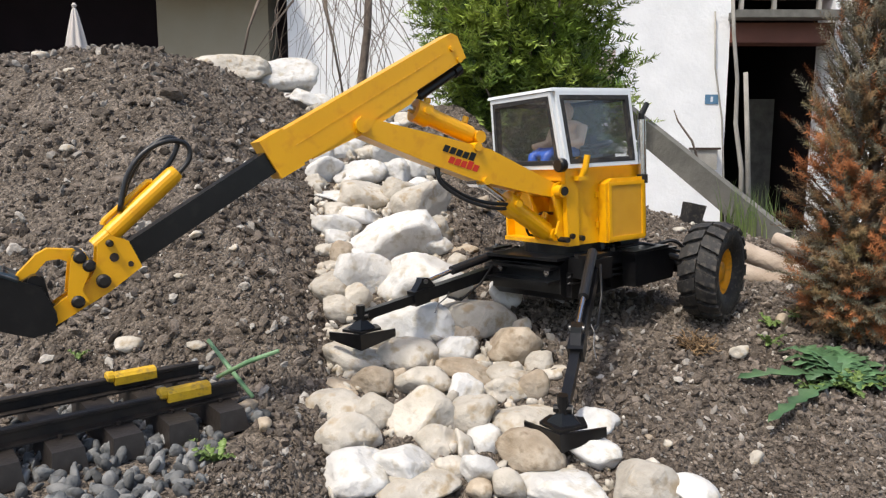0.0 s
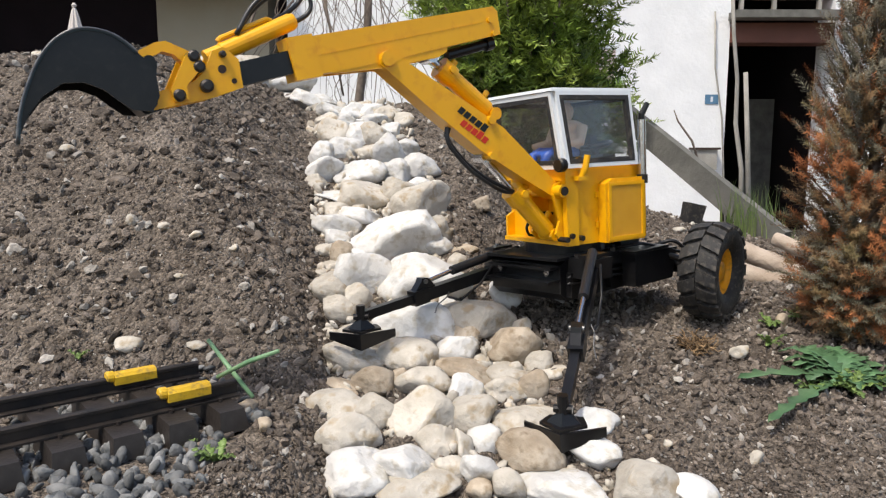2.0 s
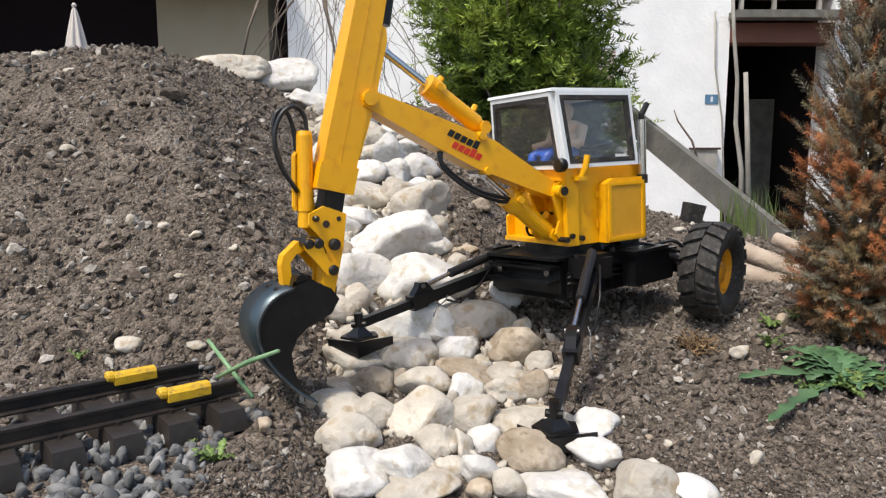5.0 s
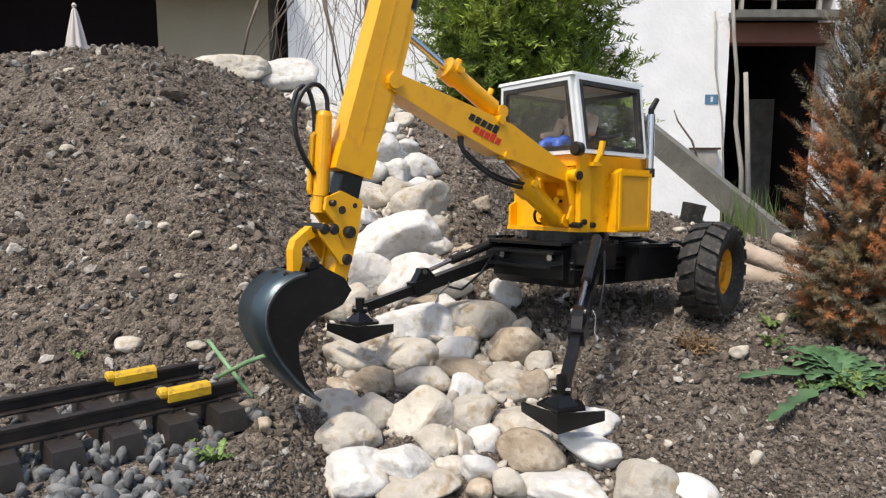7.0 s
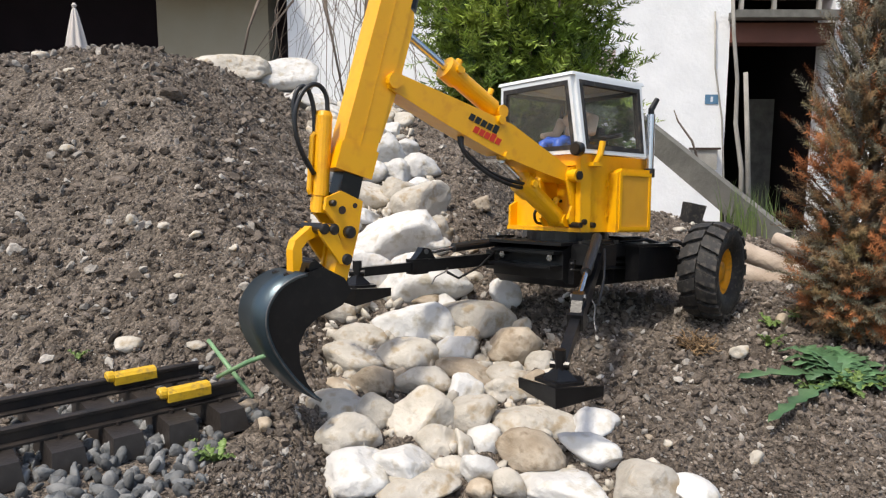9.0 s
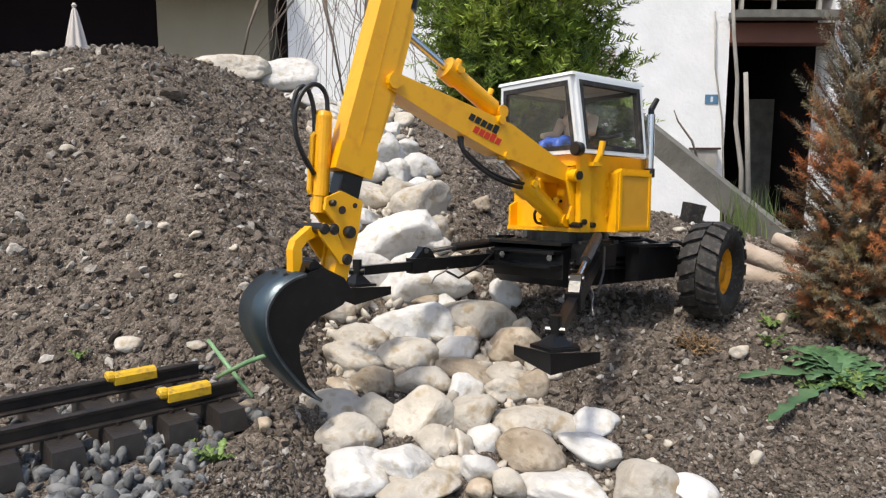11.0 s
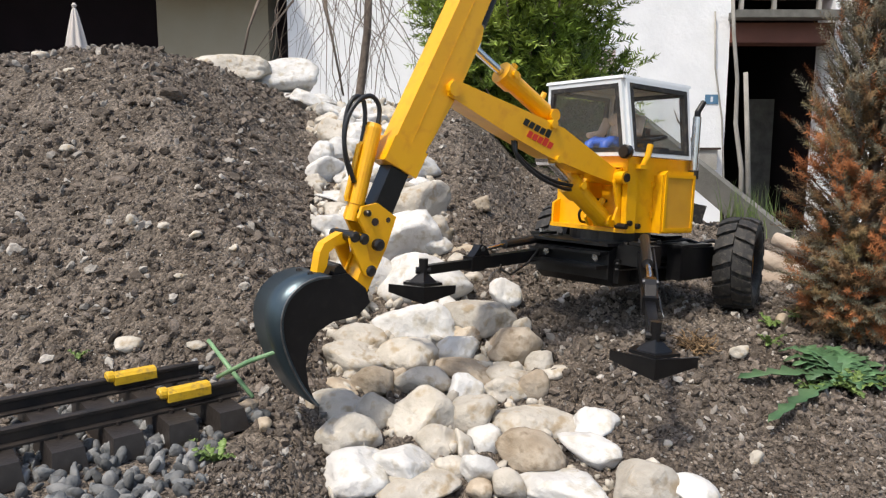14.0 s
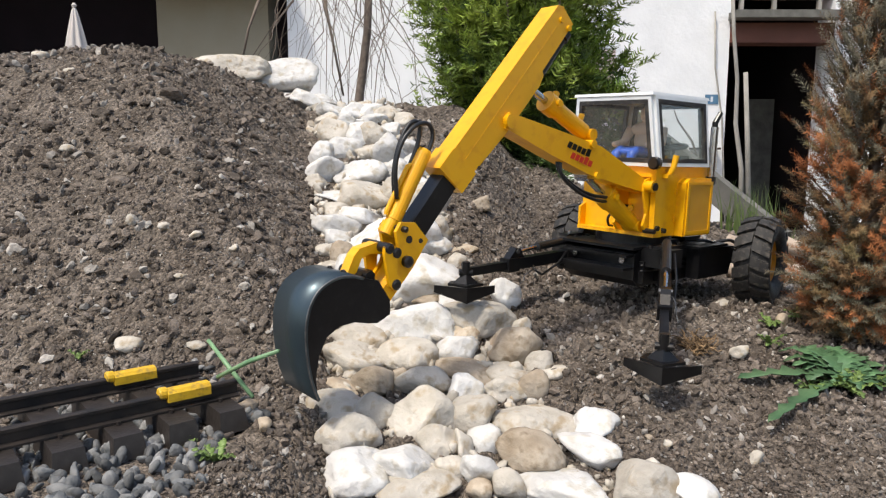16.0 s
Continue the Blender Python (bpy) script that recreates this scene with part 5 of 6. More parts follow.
LOOSE += [(-0.771, 1.733, 0.030, 0.015, "d"), (-1.117, 2.196, 0.020, 0.012, "c"), (-0.530, 1.814, 0.021, 0.016, "d"), (-0.768, 2.063, 0.040, 0.021, "d"), (-1.047, 1.950, 0.027, 0.017, "d"), (0.583, 1.369, 0.022, 0.014, "c"), (0.396, 1.254, 0.013, 0.008, "c"), (0.462, 1.005, 0.012, 0.014, "c"), (0.660, 1.332, 0.012, 0.008, "c"), (0.342, 1.047, 0.010, 0.007, "c"), (0.320, 1.067, 0.009, 0.005, "t"), (0.644, 1.621, 0.017, 0.010, "c"), (0.722, 1.494, 0.013, 0.020, "t"), (0.794, 2.388, 0.025, 0.017, "c"), (0.850, 2.230, 0.026, 0.018, "c"), (0.105, 2.06, 0.05, 0.028, "t")]


def build_loose():
    rnd = random.Random(8)
    for i, (x, y, rx, rz, k) in enumerate(LOOSE):
        bm = stone_mesh(rx, rx * 0.8, max(rz, rx * 0.45), 200 + i * 1.7, 3, 0.3)
        ob = part("loose_stone", bm, M_ROCK if k == "c" else M_ROCK_TAN if k == "t" else M_CLOD, smooth=k != "d")
        ob.matrix_world = pose(x, y, ground_z(x, y) + max(rz, rx * 0.45) * 0.35, rnd.uniform(-10, 10), rnd.uniform(-10, 10), rnd.uniform(-20, 20))
        tagged(ob, {"c": "pale loose stone lying on the soil", "t": "tan loose stone lying on the soil", "d": "dark lump of soil on the heap"}[k], "stone", "loose stones on the soil")


build_loose()


def log(p, q, r):
    p, q = Vector(p), Vector(q)
    bm = bmesh.new()
    n = 14
    pts = [p.lerp(q, i / n) + Vector((0, 0, 0.0015 * math.sin(i * 0.9))) for i in range(n + 1)]
    tube(bm, pts, [r * (1 + 0.03 * math.sin(i * 1.7)) for i in range(n + 1)], 16)
    ob = part("log", bm, M_LOG, smooth=False)
    for f in ob.data.polygons:
        f.use_smooth = len(f.vertices) == 4
    return tagged(ob, "pale peeled log lying at the edge of the bed", "log", "peeled logs")


log((0.813, 2.050, 0.227), (0.978, 1.930, 0.153), 0.027)
log((0.785, 1.950, 0.171), (0.944, 1.800, 0.130), 0.025)
log((1.023, 2.200, 0.218), (1.134, 2.050, 0.165), 0.022)

# weathered board leaning behind the excavator
bm = box(bmesh.new(), 0, 1, -0.016, 0.016, -0.048, 0.048)
for v in bm.verts:
    v.co.x *= (Vector((1.142, 2.400, 0.177)) - Vector((0.739, 3.300, 0.706))).length
board = part("leaning_board", bm, M_BOARD, bevel=0.003)
board.matrix_world = Matrix.Translation((0.739, 3.300, 0.706)) @ (Vector((1.142, 2.400, 0.177)) - Vector((0.739, 3.300, 0.706))).to_track_quat("X", "Z").to_matrix().to_4x4()
tagged(board, "weathered grey board sloping down behind the bed", "board")


# ---------- plants ----------
def blade(L, w, bend, n=3):
    """A folded leaf blade along x."""
    bm = bmesh.new()
    row = []
    for i in range(n + 1):
        s = i / n
        ww = w * math.sin(math.pi * min(0.95, 0.2 + s * 0.75)) ** 0.8
        z = bend * s * s * L
        row.append([bm.verts.new((s * L, -ww, z + ww * 0.3)), bm.verts.new((s * L, 0, z)), bm.verts.new((s * L, ww, z + ww * 0.3))])
    for p, q in zip(row, row[1:]):
        bm.faces.new((p[0], q[0], q[1], p[1])), bm.faces.new((p[1], q[1], q[2], p[2]))
    return template(bm)


def spray(n, L, leaf, rnd, flat=0.5):
    """A twig with leaves on both sides, as one template along x."""
    V, F, k = [], [], 0
    for i in range(n):
        s = (i + 0.5) / n
        for side in (-1, 1):
            m = pose(s * L, 0, 0, rnd.uniform(-40, 40) * flat, rnd.uniform(-30, 30) * flat, side * rnd.uniform(35, 65)) @ Matrix.Scale(1 - 0.4 * s, 4)
            a = np.array(m)
            tv, tf = leaf
            V.append(tv @ a[:3, :3].T + a[:3, 3])
            F += [[j + k for j in f] for f in tf]
            k += len(tv)
    return np.concatenate(V), F


def crown_mesh(name, items, material, parent):
    V, F, n = [], [], 0
    for m, (tv, tf) in items:
        a = np.array(m)
        V.append(tv @ a[:3, :3].T + a[:3, 3])
        F.extend([tuple(i + n for i in f) for f in tf])
        n += len(tv)
    me = bpy.data.meshes.new(name)
    me.from_pydata(np.concatenate(V).tolist(), [], F)
    me.materials.append(material)
    ob = new(name, me)
    ob.parent = parent
    return ob


def build_shrub():
    rnd = random.Random(3)
    root = Vector((0.34, 3.25, ground_z(0.34, 3.25) - 0.01))
    shrub = tagged(empty("shrub", Matrix.Translation(root)), "bright green leafy evergreen shrub before the house", "shrub")
    tips = []
    for i in range(104):
        az = rnd.uniform(0, 2 * math.pi)
        lean = rnd.uniform(0.04, 0.48)
        h = rnd.uniform(0.6, 1.35)
        if i >= 62:
            # low skirt of short limbs
            lean = rnd.uniform(0.12, 0.42)
            h = rnd.uniform(0.04, 0.62) if math.cos(az) < 0.2 else rnd.uniform(0.04, 0.5)
            if math.cos(az) < -0.3:
                h += 0.18
        p0 = Vector((0.04 * math.cos(az), 0.04 * math.sin(az), 0))
        p2 = Vector((lean * math.cos(az), lean * math.sin(az) * 0.8, h))
        p1 = p0.lerp(p2, 0.5) + Vector((0, 0, 0.06))
        bm = bmesh.new()
        tube(bm, [p0, p1, p2], [0.012, 0.007, 0.003], 6)
        part("limb", bm, M_BARK, shrub, smooth=True)
        for k in range(28):
            s = rnd.uniform(0.12, 1.05)
            q = p0.lerp(p1, s * 2) if s < 0.5 else p1.lerp(p2, s * 2 - 1)
            tips.append((q + Vector((rnd.gauss(0, 0.06), rnd.gauss(0, 0.06), rnd.gauss(0, 0.05))), az))
    leaf = blade(0.028, 0.0062, 0.2, 1)
    T = [spray(9, 0.085, leaf, rnd, 1.0) for i in range(5)]
    light, dark = [], []
    for q, az in tips:
        for k in range(4):
            m = Matrix.Translation(q + Vector((rnd.gauss(0, 0.02), rnd.gauss(0, 0.02), rnd.gauss(0, 0.02)))) @ pose(0, 0, 0, rnd.uniform(-50, 50), rnd.uniform(-75, 25), math.degrees(az) + rnd.uniform(-80, 80)) @ Matrix.Scale(rnd.uniform(0.8, 1.5), 4)
            # Inner and low sprays get shade painted as darker leaf, plus random others.
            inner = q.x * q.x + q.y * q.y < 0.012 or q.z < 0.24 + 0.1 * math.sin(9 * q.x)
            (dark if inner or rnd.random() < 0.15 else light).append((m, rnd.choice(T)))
    # a few long shoots reaching sideways
    for x, z in ((0.42, 0.82), (0.47, 0.9), (0.5, 0.86), (0.52, 0.95), (0.45, 1.0)):
        bm = bmesh.new()
        tube(bm, [(0.1, 0, z - 0.25), (x * 0.7, -0.02, z - 0.05), (x, -0.03, z)], [0.006, 0.004, 0.002], 6)
        part("limb", bm, M_BARK, shrub, smooth=True)
        for k in range(9):
            s = 0.55 + 0.5 * k / 9
            q = Vector((0.1, 0, z - 0.25)).lerp(Vector((x, -0.03, z)), s) + Vector((0, 0, 0.05 * (1 - abs(s - 0.6))))
            light.append((Matrix.Translation(q) @ pose(0, 0, 0, rnd.uniform(-60, 60), rnd.uniform(-60, 10), rnd.uniform(-50, 50)) @ Matrix.Scale(1.1, 4), rnd.choice(T)))
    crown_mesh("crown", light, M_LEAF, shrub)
    crown_mesh("inner_crown", dark, M_LEAF_SHADE, shrub)["label"] = "darker green foliage, shade painted into the inner and low leaves"


def brush(n, L, reach, width, rnd):
    """A twig with short needles all round it, along x."""
    needle = blade(reach, width, 0.25, 1)
    V, F, k = [], [], 0
    for i in range(n):
        s = (i + 0.5) / n
        a = np.array(pose(s * L, 0, 0, i * 137.5 + rnd.uniform(-20, 20), 0, 0) @ pose(0, 0, 0, 0, -rnd.uniform(38, 60), 0) @ Matrix.Scale(1 - 0.35 * s, 4))
        V.append(needle[0] @ a[:3, :3].T + a[:3, 3])
        F += [[j + k for j in f] for f in needle[1]]
        k += len(needle[0])
    return np.concatenate(V), F


def build_conifer():
    rnd = random.Random(14)
    x0, y0 = 0.845, 1.43
    root = Vector((x0, y0, ground_z(x0, y0) - 0.01))
    tree = tagged(empty("dwarf_conifer", Matrix.Translation(root)), "half-dead dwarf conifer with rusty brown and grey-green twigs", "conifer")
    bm = bmesh.new()
    tube(bm, [(0, 0, 0), (0.005, 0, 0.3), (0.012, 0, 0.6), (0.016, 0, 1.0)], [0.016, 0.012, 0.008, 0.002], 10)
    part("trunk", bm, M_BARK, tree, smooth=True)
    T = [brush(32, 0.05, 0.0125, 0.0021, rnd) for i in range(6)]
    brown, rust, grey = [], [], []
    n = 520
    for i in range(n):
        h = 0.02 + 0.9 * (i / n) ** 1.25
        az = i * 2.4 + rnd.uniform(-0.35, 0.35)
        rad = lerp(h, (0.0, 0.08, 0.25, 0.42, 0.6, 0.95), (0.09, 0.125, 0.135, 0.105, 0.08, 0.035)) * rnd.uniform(0.55, 1.15)
        up = rad * lerp(h, (0, 0.2, 0.5), (0.2, 0.7, 1.5))
        base = Vector((0.014 * h, 0, h))
        tipv = base + Vector((rad * math.cos(az), rad * math.sin(az), up))
        mid = base.lerp(tipv, 0.55) - Vector((0, 0, 0.12 * up))
        if i % 2 == 0:
            bm = bmesh.new()
            tube(bm, [base, mid, tipv], [0.003, 0.0022, 0.001], 5)
            part("limb", bm, M_BARK, tree, smooth=True)
        hue = noise.noise((3.1 * math.cos(az), 3.1 * math.sin(az), h * 9))
        for k in range(13 if h < 0.45 else 9):
            s = rnd.uniform(0.25, 1.0) if k else 1.0
            q = base.lerp(mid, s * 2) if s < 0.5 else mid.lerp(tipv, s * 2 - 1)
            lift = lerp(h, (0, 0.2, 0.5), (5, 35, 62)) + rnd.uniform(-22, 22)
            m = Matrix.Translation(q) @ pose(0, 0, 0, 0, 0, math.degrees(az) + (rnd.uniform(-60, 60) if k else 0)) @ pose(0, 0, 0, 0, -lift, 0) @ Matrix.Scale(rnd.uniform(0.6, 1.05), 4)
            g = rnd.random() < lerp(h, (0, 0.12, 0.3, 0.5, 0.62), (0.35, 0.2, 0.22, 0.75, 0.95)) - 0.25 * hue
            (grey if g else rust if hue + rnd.uniform(-0.25, 0.25) > 0.05 else brown).append((m, rnd.choice(T)))
    crown_mesh("brown_foliage", brown, M_NEEDLE, tree)["label"] = "dull brown dying needles"
    crown_mesh("rusty_foliage", rust, M_NEEDLE_RUST, tree)["label"] = "rusty orange dead needles"
    crown_mesh("grey_foliage", grey, M_NEEDLE_GREY, tree)["label"] = "grey-green needles"


def toothed_leaf(L, w, rise, droop, teeth=7):
    """A long lobed leaf along x that rises, then droops."""
    bm = bmesh.new()
    rows = []
    n = teeth * 2
    for i in range(n + 1):
        s = i / n
        ww = w * (0.25 + 0.75 * math.sin(math.pi * min(1, s * 0.9 + 0.06))) * (1.0 if i % 2 else 0.42) if i < n else 0.001
        z = rise * s * L - droop * s * s * L
        rows.append([bm.verts.new((s * L + (0.01 * L if i % 2 else 0), sgn * ww, z + (0.25 * ww if sgn else 0) + 0.002 * math.sin(i * 1.3 + sgn))) for sgn in (-1, 0, 1)])
    for p, q in zip(rows, rows[1:]):
        bm.faces.new((p[0], q[0], q[1], p[1])), bm.faces.new((p[1], q[1], q[2], p[2]))
    r = bmesh.ops.extrude_face_region(bm, geom=bm.faces[:])
    bmesh.ops.translate(bm, vec=(0, 0, -0.0008), verts=[g for g in r["geom"] if isinstance(g, bmesh.types.BMVert)])
    return bm


def weed(name, x, y, leaves, material, label, lift=0.004):
    w = tagged(empty(name, Matrix.Translation((x, y, ground_z(x, y) + lift))), label, "weed")
    for az, L, wd, rise, droop in leaves:
        ob = part("leaf", toothed_leaf(L, wd, rise, droop), material, w, smooth=True)
        ob.matrix_basis = pose(0, 0, 0, 0, 0, az)
    return w


def build_weeds():
    rnd = random.Random(31)
    weed("dandelion", 0.722, 1.255, [(186, 0.2, 0.026, 0.22, 0.18), (221, 0.29, 0.017, 0.08, 0.1), (164, 0.085, 0.024, 0.9, 0.7), (146, 0.1, 0.026, 0.95, 0.8), (128, 0.12, 0.022, 0.9, 0.7),
         (100, 0.12, 0.024, 0.8, 0.6), (72, 0.12, 0.022, 0.8, 0.6), (45, 0.12, 0.024, 0.6, 0.5), (20, 0.12, 0.024, 0.5, 0.45), (350, 0.12, 0.022, 0.4, 0.4), (325, 0.1, 0.02, 0.35, 0.35),
         (204, 0.09, 0.022, 0.7, 0.6), (172, 0.07, 0.024, 1.1, 0.9), (232, 0.07, 0.02, 0.8, 0.7), (110, 0.08, 0.024, 1.2, 0.9), (60, 0.09, 0.024, 1.1, 0.9), (270, 0.06, 0.018, 0.5, 0.5), (300, 0.07, 0.018, 0.5, 0.5)], M_WEED, "green dandelion rosette with long toothed leaves")
    for x, y, n, s in ((0.689, 1.482, 9, 0.03), (0.653, 1.398, 9, 0.026), (0.765, 1.515, 7, 0.028), (0.689, 1.224, 12, 0.035), (0.713, 1.204, 12, 0.035), (0.642, 1.200, 9, 0.03),
                       (-0.312, 0.944, 12, 0.028), (-0.375, 1.000, 5, 0.018), (-0.675, 1.293, 7, 0.02), (0.749, 1.224, 9, 0.035)):
        weed("small_weed", x, y, [(rnd.uniform(0, 360), s * rnd.uniform(0.7, 1.2), s * 0.24, rnd.uniform(0.5, 1.3), 0.4) for i in range(n)], M_WEED2, "small light green weed sprouting from the soil")
    # dry roots
    x, y = 0.502, 1.378
    roots = tagged(empty("dry_roots", Matrix.Translation((x, y, ground_z(x, y)))), "clump of dry straw-coloured roots on the soil", "roots")
    for i in range(90):
        bm = bmesh.new()
        a = rnd.uniform(0, 6.28)
        p = Vector((rnd.gauss(0, 0.014), rnd.gauss(0, 0.012), rnd.uniform(0.0, 0.014)))
        pts = [p]
        for k in range(4):
            a += rnd.uniform(-1.6, 1.6)
            pts.append(pts[-1] + Vector((math.cos(a) * 0.008, math.sin(a) * 0.007, rnd.uniform(-0.006, 0.011))))
        tube(bm, pts, rnd.choice((0.0008, 0.001, 0.0013)), 5)
        part("root", bm, M_STRAW, roots, smooth=True)
    # tall grass at the foot of the board
    gx, gy = 1.06, 2.5
    tuft = tagged(empty("grass_tuft", Matrix.Translation((gx, gy, ground_z(gx, gy)))), "tall yellow-green grass tuft at the edge of the bed", "grass")
    for i in range(110):
        bm = bmesh.new()
        px, py = rnd.uniform(-0.07, 0.12), rnd.gauss(0, 0.05)
        h, le = rnd.uniform(0.07, 0.2), rnd.uniform(-0.05, 0.05)
        z0 = ground_z(gx + px, gy + py) - ground_z(gx, gy)
        w = 0.0028
        vs = []
        for s in (0, 0.4, 0.75, 1):
            c = Vector((px + le * s * s, py, z0 + h * s))
            ww = w * (1 - s * 0.9)
            vs.append((bm.verts.new(c + Vector((-ww, 0, 0))), bm.verts.new(c + Vector((ww, 0.001, 0)))))
        for p, q in zip(vs, vs[1:]):
            bm.faces.new((p[0], p[1], q[1], q[0]))
        part("grass_blade", bm, M_GRASS, tuft, smooth=True)


build_shrub()
build_conifer()
build_weeds()


# ---------- house across the yard ----------
def house_block(name, x0, x1, y0, y1, z0, z1, material, label, category="wall", bevel=0.0):
    bm = box(bmesh.new(), x0, x1, y0, y1, z0, z1)
    return tagged(part(name, bm, material, bevel=bevel), label, category, kind="structure")


HY, FLOOR, TOP = 8.7, -0.66, 4.2
house_block("wall_white", -1.818, 3.358, HY, HY + 0.4, FLOOR, TOP, M_WALL, "rough white rendered house wall")
house_block("wall_right", 4.581, 7.6, HY, HY + 0.4, FLOOR, TOP, M_WALL, "rough white rendered wall beside the barn door")
house_block("wall_over_door", 3.362, 4.578, HY + 0.05, HY + 0.4, 2.267, TOP, M_WALL, "white wall above the barn opening")
house_block("lintel", 3.362, 4.574, HY - 0.02, HY + 0.3, 1.707, 1.931, M_REDWOOD, "red-brown wooden door lintel", "lintel")
house_block("door_canopy", 3.324, 4.595, HY - 0.25, HY - 0.021, 1.956, 2.039, M_BOARD, "dark narrow canopy board over the door", "canopy")
for px in (3.487, 3.872, 4.405):
    house_block("window_post", px, px + 0.04, HY + 0.06, HY + 0.12, 2.039 + 0.001, 2.267, M_GREYWOOD, "grey wooden bar of the opening above the door", "window bar")
house_block("wall_beige", -3.473, -2.122, HY + 0.35, HY + 0.8, FLOOR, TOP, M_BEIGE, "smooth beige rendered pillar")
house_block("barn_partition", 4.33, 4.7, HY + 1.7, HY + 1.77, FLOOR, 1.17, M_BOARD, "grey board standing inside the dark barn", "board")
# Room shells behind the openings, their darkness put into the wall colour.
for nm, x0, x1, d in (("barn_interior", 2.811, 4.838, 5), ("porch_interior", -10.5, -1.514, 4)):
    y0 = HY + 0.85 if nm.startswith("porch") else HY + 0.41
    house_block(nm, x0, x1, y0 + d, y0 + d + 0.2, FLOOR, TOP, M_GLOOM, "back wall painted near-black as the gloom of an unlit space")
    house_block(nm, x0 - 0.2, x0 - 0.001, y0, y0 + d, FLOOR, TOP, M_GLOOM, "side wall painted near-black as the gloom of an unlit space")
    house_block(nm, x1 + 0.001, x1 + 0.2, y0, y0 + d, FLOOR, TOP, M_GLOOM, "side wall painted near-black as the gloom of an unlit space")
    house_block(nm, x0 - 0.2, x1 + 0.2, y0, y0 + d + 0.2, TOP + 0.001, TOP + 0.2, M_GLOOM, "ceiling painted near-black as the gloom of an unlit space", "ceiling")

# Out-of-view slab, added so that its shadow darkens the beige pillar.
house_block("porch_roof", -10.5, -1.838, 8.3, HY + 0.84, 2.42, 2.6, M_DARKWOOD, "unseen dark roof slab added to shade the pillar", "roof")

# number plate, its digit as a plain bar
bm = box(bmesh.new(), -0.078, 0.078, -0.006, 0, -0.055, 0.055)
plate = part("wall_plate", bm, M_SIGNBLUE, bevel=0.002)
plate.matrix_world = Matrix.Translation((3.182, HY - 0.002, 1.057))
tagged(plate, "small blue enamel plate on the white wall", "sign")
part("plate_bar", box(bmesh.new(), -0.014, 0.014, -0.0075, -0.0062, -0.032, 0.032), M_SIGNWHITE, plate, "pale printed bar")

# shuttered window beside the shrub
win = empty("window_shutter", Matrix.Translation((1.811, HY - 0.002, 1.390)))
tagged(win, "white framed window with pale pink louvred shutter", "shutter")
for x0, x1, z0, z1 in ((-0.3, 0.26, 0.25, 0.3), (-0.3, 0.26, -0.3, -0.25), (0.21, 0.26, -0.249, 0.249), (-0.3, -0.25, -0.249, 0.249)):
    part("frame", box(bmesh.new(), x0, x1, -0.05, 0, z0, z1), M_WHITE, win, bevel=0.003)
for i in range(11):
    z = -0.235 + i * 0.0435
    part("slat", box(bmesh.new(), -0.248, 0.208, -0.006, 0.006, -0.019, 0.019, pose(0, -0.028, z + 0.01, 35)), M_SHUTTER, win)

# things against the wall
bm = box(bmesh.new(), -0.14, 0.14, -0.12, 0, -0.12, 0.12)
meter = part("meter_box", bm, M_GREYWOOD, bevel=0.008)
meter.matrix_world = Matrix.Translation((3.101, HY - 0.002, 0.346))
tagged(meter, "grey box fixed low on the white wall", "box")
part("lid", box(bmesh.new(), -0.16, 0.17, -0.14, 0, 0.1205, 0.145), M_DARKWOOD, meter, bevel=0.003)
bm = prism(bmesh.new(), [(-0.028, 0), (0.028, 0), (0.034, 0.09), (-0.034, 0.09)], -0.03, 0.03)
tub = part("plant_tub", bm, M_RUBBER, bevel=0.006)
tub.matrix_world = Matrix.Translation((0.945, 2.75, ground_z(0.945, 2.75) - 0.01)) @ pose(0, 0, 0, 0, 12, 10)
tagged(tub, "dark plastic tub behind the edge of the bed", "tub")


# poles and climbers
def pole(name, pts, r, material, label, category):
    stick_thing(name, pts, r, material, label, category, sides=8)


pole("climber_stem", [(2.503, 6.500, 1.952), (2.544, 6.500, 1.478), (2.596, 6.500, 1.092), (2.604, 6.500, 0.699), (2.677, 6.500, 0.299), (2.703, 6.500, -0.314)], [0.016, 0.017, 0.018, 0.02, 0.022, 0.022], M_GREYWOOD, "thin crooked grey stem before the barn door", "stem")
pole("wooden_pole", [(2.585, 6.300, 1.130), (2.634, 6.300, 0.548), (2.702, 6.300, -0.339)], [0.02, 0.022, 0.024], M_GREYWOOD, "slim grey wooden pole before the barn door", "pole")
pole("wall_cable", [(3.159, 8.660, 2.057), (3.193, 8.660, 1.418), (3.304, 8.660, 0.831), (3.368, 8.660, 0.030), (3.423, 8.660, -0.584)], 0.011, M_GREYWOOD, "thin dry vine stem on the white wall", "stem")
pole("dry_stalk", [(1.779, 5.000, 0.346), (1.711, 5.000, 0.538), (1.608, 5.000, 0.672), (1.577, 5.000, 0.748)], [0.009, 0.008, 0.006, 0.003], M_TWIG, "dry bent stalk before the white wall", "stalk")


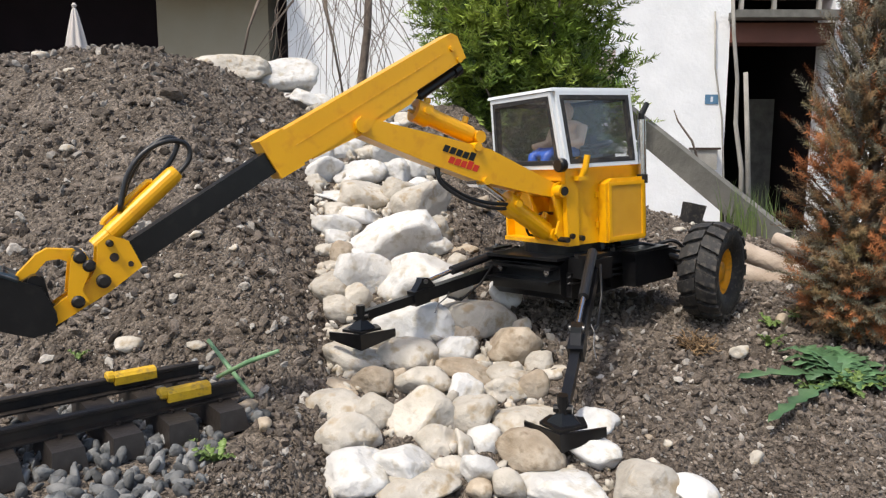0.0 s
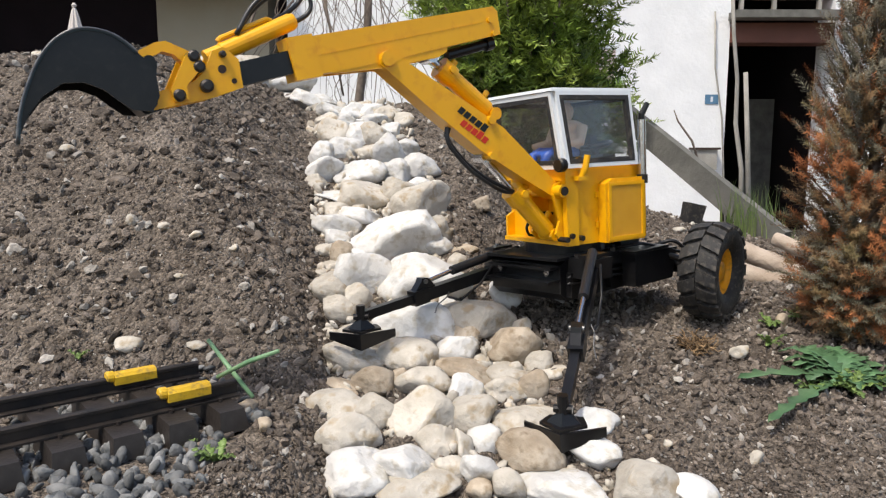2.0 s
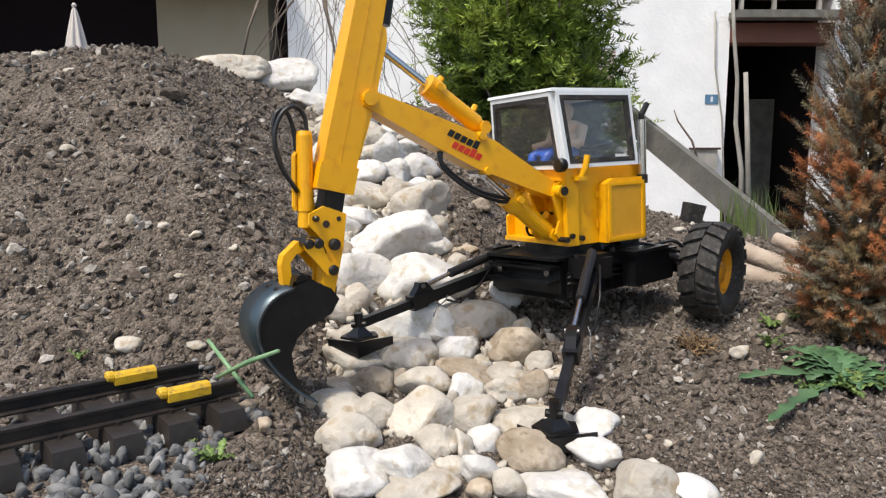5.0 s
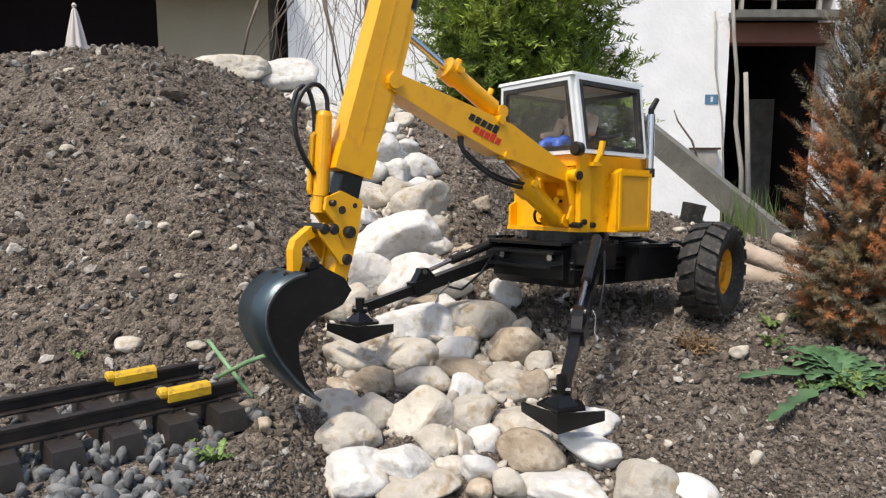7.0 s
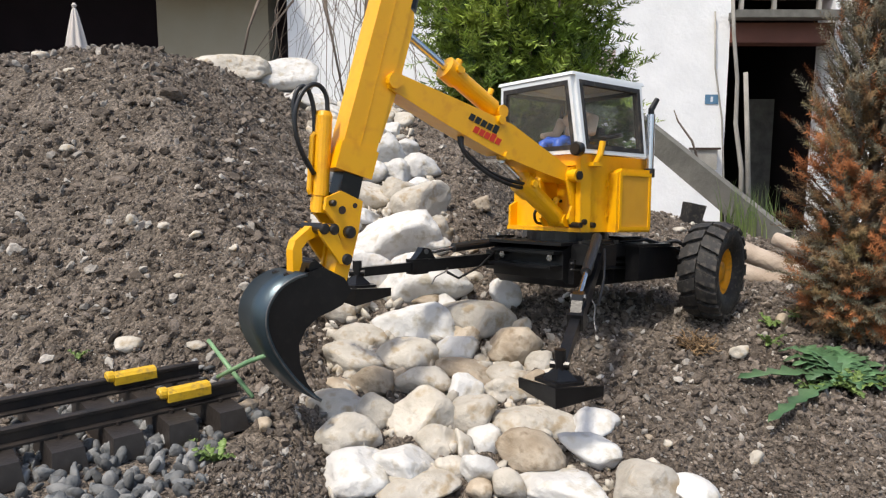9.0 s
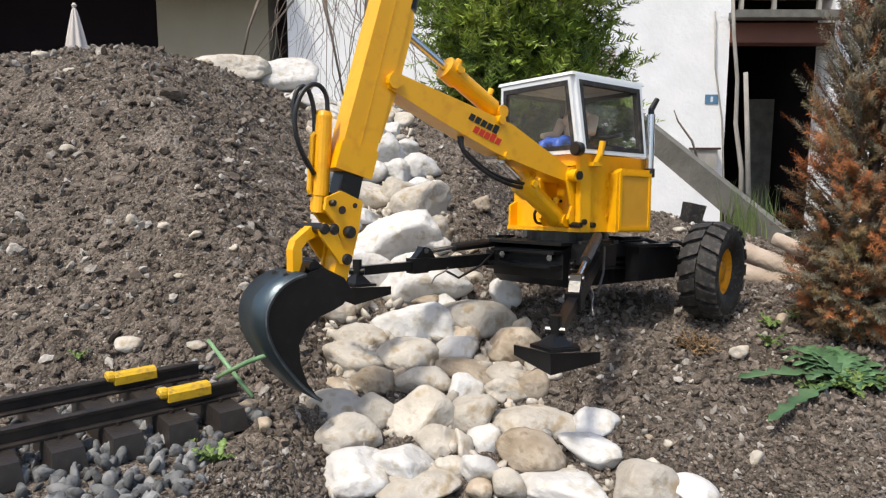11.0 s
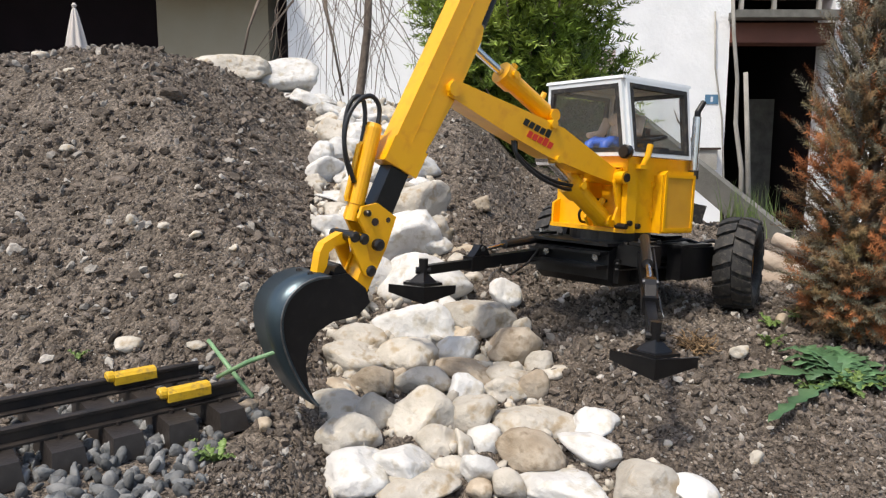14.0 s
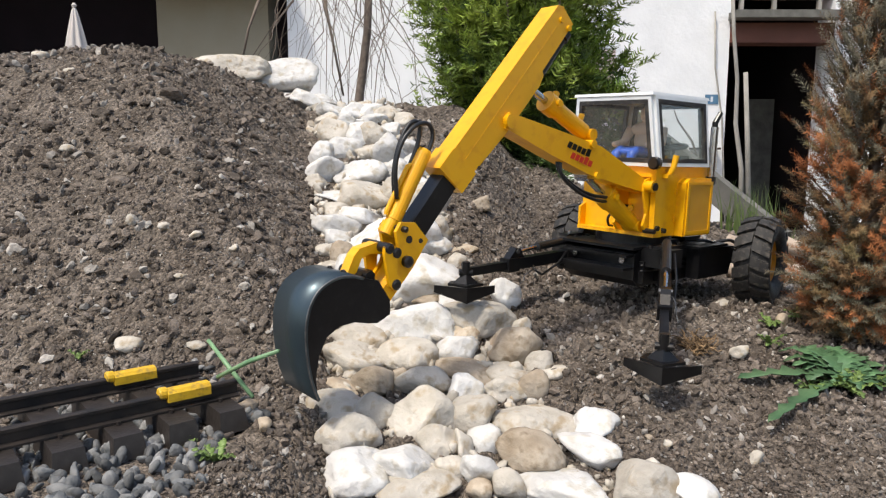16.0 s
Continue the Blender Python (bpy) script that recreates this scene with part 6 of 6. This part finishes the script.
def build_climber():
    rnd = random.Random(77)
    y0 = 5.2
    k = y0 / 1274.8
    base = Vector((-0.63, y0, -0.66))
    c = tagged(empty("bare_climber", Matrix.Translation(base)), "leafless climbing shrub with hanging twigs before the wall", "climber")
    bm = bmesh.new()
    tube(bm, [(0, 0, 0), (0.02, 0, 0.9), (0.03, 0, 1.45), (0.1, 0, 1.95), (0.14, 0, 2.7)], [0.045, 0.038, 0.032, 0.028, 0.024], 10)
    part("trunk", bm, M_BARK, c, "grey brown bare trunk", smooth=True)
    for i in range(72):
        bm = bmesh.new()
        x = rnd.uniform(-0.62, 0.52)
        p = Vector((x * 0.75, rnd.gauss(0, 0.12), 2.75 + rnd.uniform(-0.3, 0.2)))
        pts, d = [p], Vector((rnd.gauss(0.02, 0.05), rnd.gauss(0, 0.02), -0.13))
        for j in range(rnd.randint(7, 15)):
            d = d + Vector((rnd.gauss(0, 0.06), rnd.gauss(0, 0.012), rnd.gauss(0, 0.03)))
            d.z, d.x = min(d.z, -0.06), d.x * 0.75
            pts.append(pts[-1] + d)
        pts = [q for q in pts if q.z > 0.75] or pts[:2]
        if len(pts) > 1:
            r = rnd.choice((0.0016, 0.002, 0.0028, 0.0048))
            tube(bm, pts, [r * (1 - 0.6 * j / len(pts)) for j in range(len(pts))], 5)
            part("twig", bm, M_TWIG, c, smooth=True)
        else:
            bm.free()
    for pts, r in (([(-1.263, 5.200, 1.549), (-1.358, 5.200, 1.321), (-1.405, 5.200, 1.129)], 0.012), ([(-1.037, 5.200, 1.511), (-1.167, 5.200, 1.359), (-1.219, 5.200, 1.244)], 0.008), ([(-0.828, 5.200, 1.530), (-0.768, 5.200, 1.206), (-0.704, 5.200, 0.856)], 0.011)):
        bm = bmesh.new()
        tube(bm, [Vector(p) - base for p in pts], [r, r * 0.8, r * 0.6], 6)
        part("branch", bm, M_TWIG, c, smooth=True)


build_climber()


def build_parasol():
    x, y = -3.556, 7.2
    top, bot = 1.832, 1.183
    ob = tagged(empty("parasol", Matrix.Translation((x, y, -0.66))), "closed pale garden parasol on a pole", "parasol")
    bm = bmesh.new()
    n = 48
    rings = []
    for s in (0, 0.04, 0.12, 0.4, 0.75, 1.0):
        r = 0.012 + 0.125 * s ** 0.8
        rings.append([bm.verts.new((r * (1 + 0.16 * math.cos(8 * a)) * math.cos(a), r * (1 + 0.16 * math.cos(8 * a)) * math.sin(a), top + 0.66 - s * (top - bot))) for a in (2 * math.pi * k / n for k in range(n))])
    for p, q in zip(rings, rings[1:]):
        for k in range(n):
            bm.faces.new((p[k], p[(k + 1) % n], q[(k + 1) % n], q[k]))
    bm.faces.new(rings[0]), bm.faces.new(rings[-1][::-1])
    part("canopy", bm, M_PARASOL, ob, "folded pale cloth", smooth=True)
    bm = bmesh.new()
    tube(bm, [(0, 0, 0.02), (0, 0, top + 0.66 - 0.05)], 0.018, 10)
    part("pole", bm, M_GREYWOOD, ob)
    bm = bmesh.new()
    tube(bm, [(0, 0, top + 0.66 + 0.001), (0, 0, top + 0.66 + 0.02), (0, 0, top + 0.66 + 0.04)], [0.02, 0.024, 0.008], 12)
    part("finial", bm, M_PARASOL, ob)
    bm = bmesh.new()
    tube(bm, [(0, 0, 0), (0, 0, 0.06), (0, 0, 0.08)], [0.25, 0.25, 0.05], 24)
    part("base", bm, M_GREYWOOD, ob)


build_parasol()

motions()
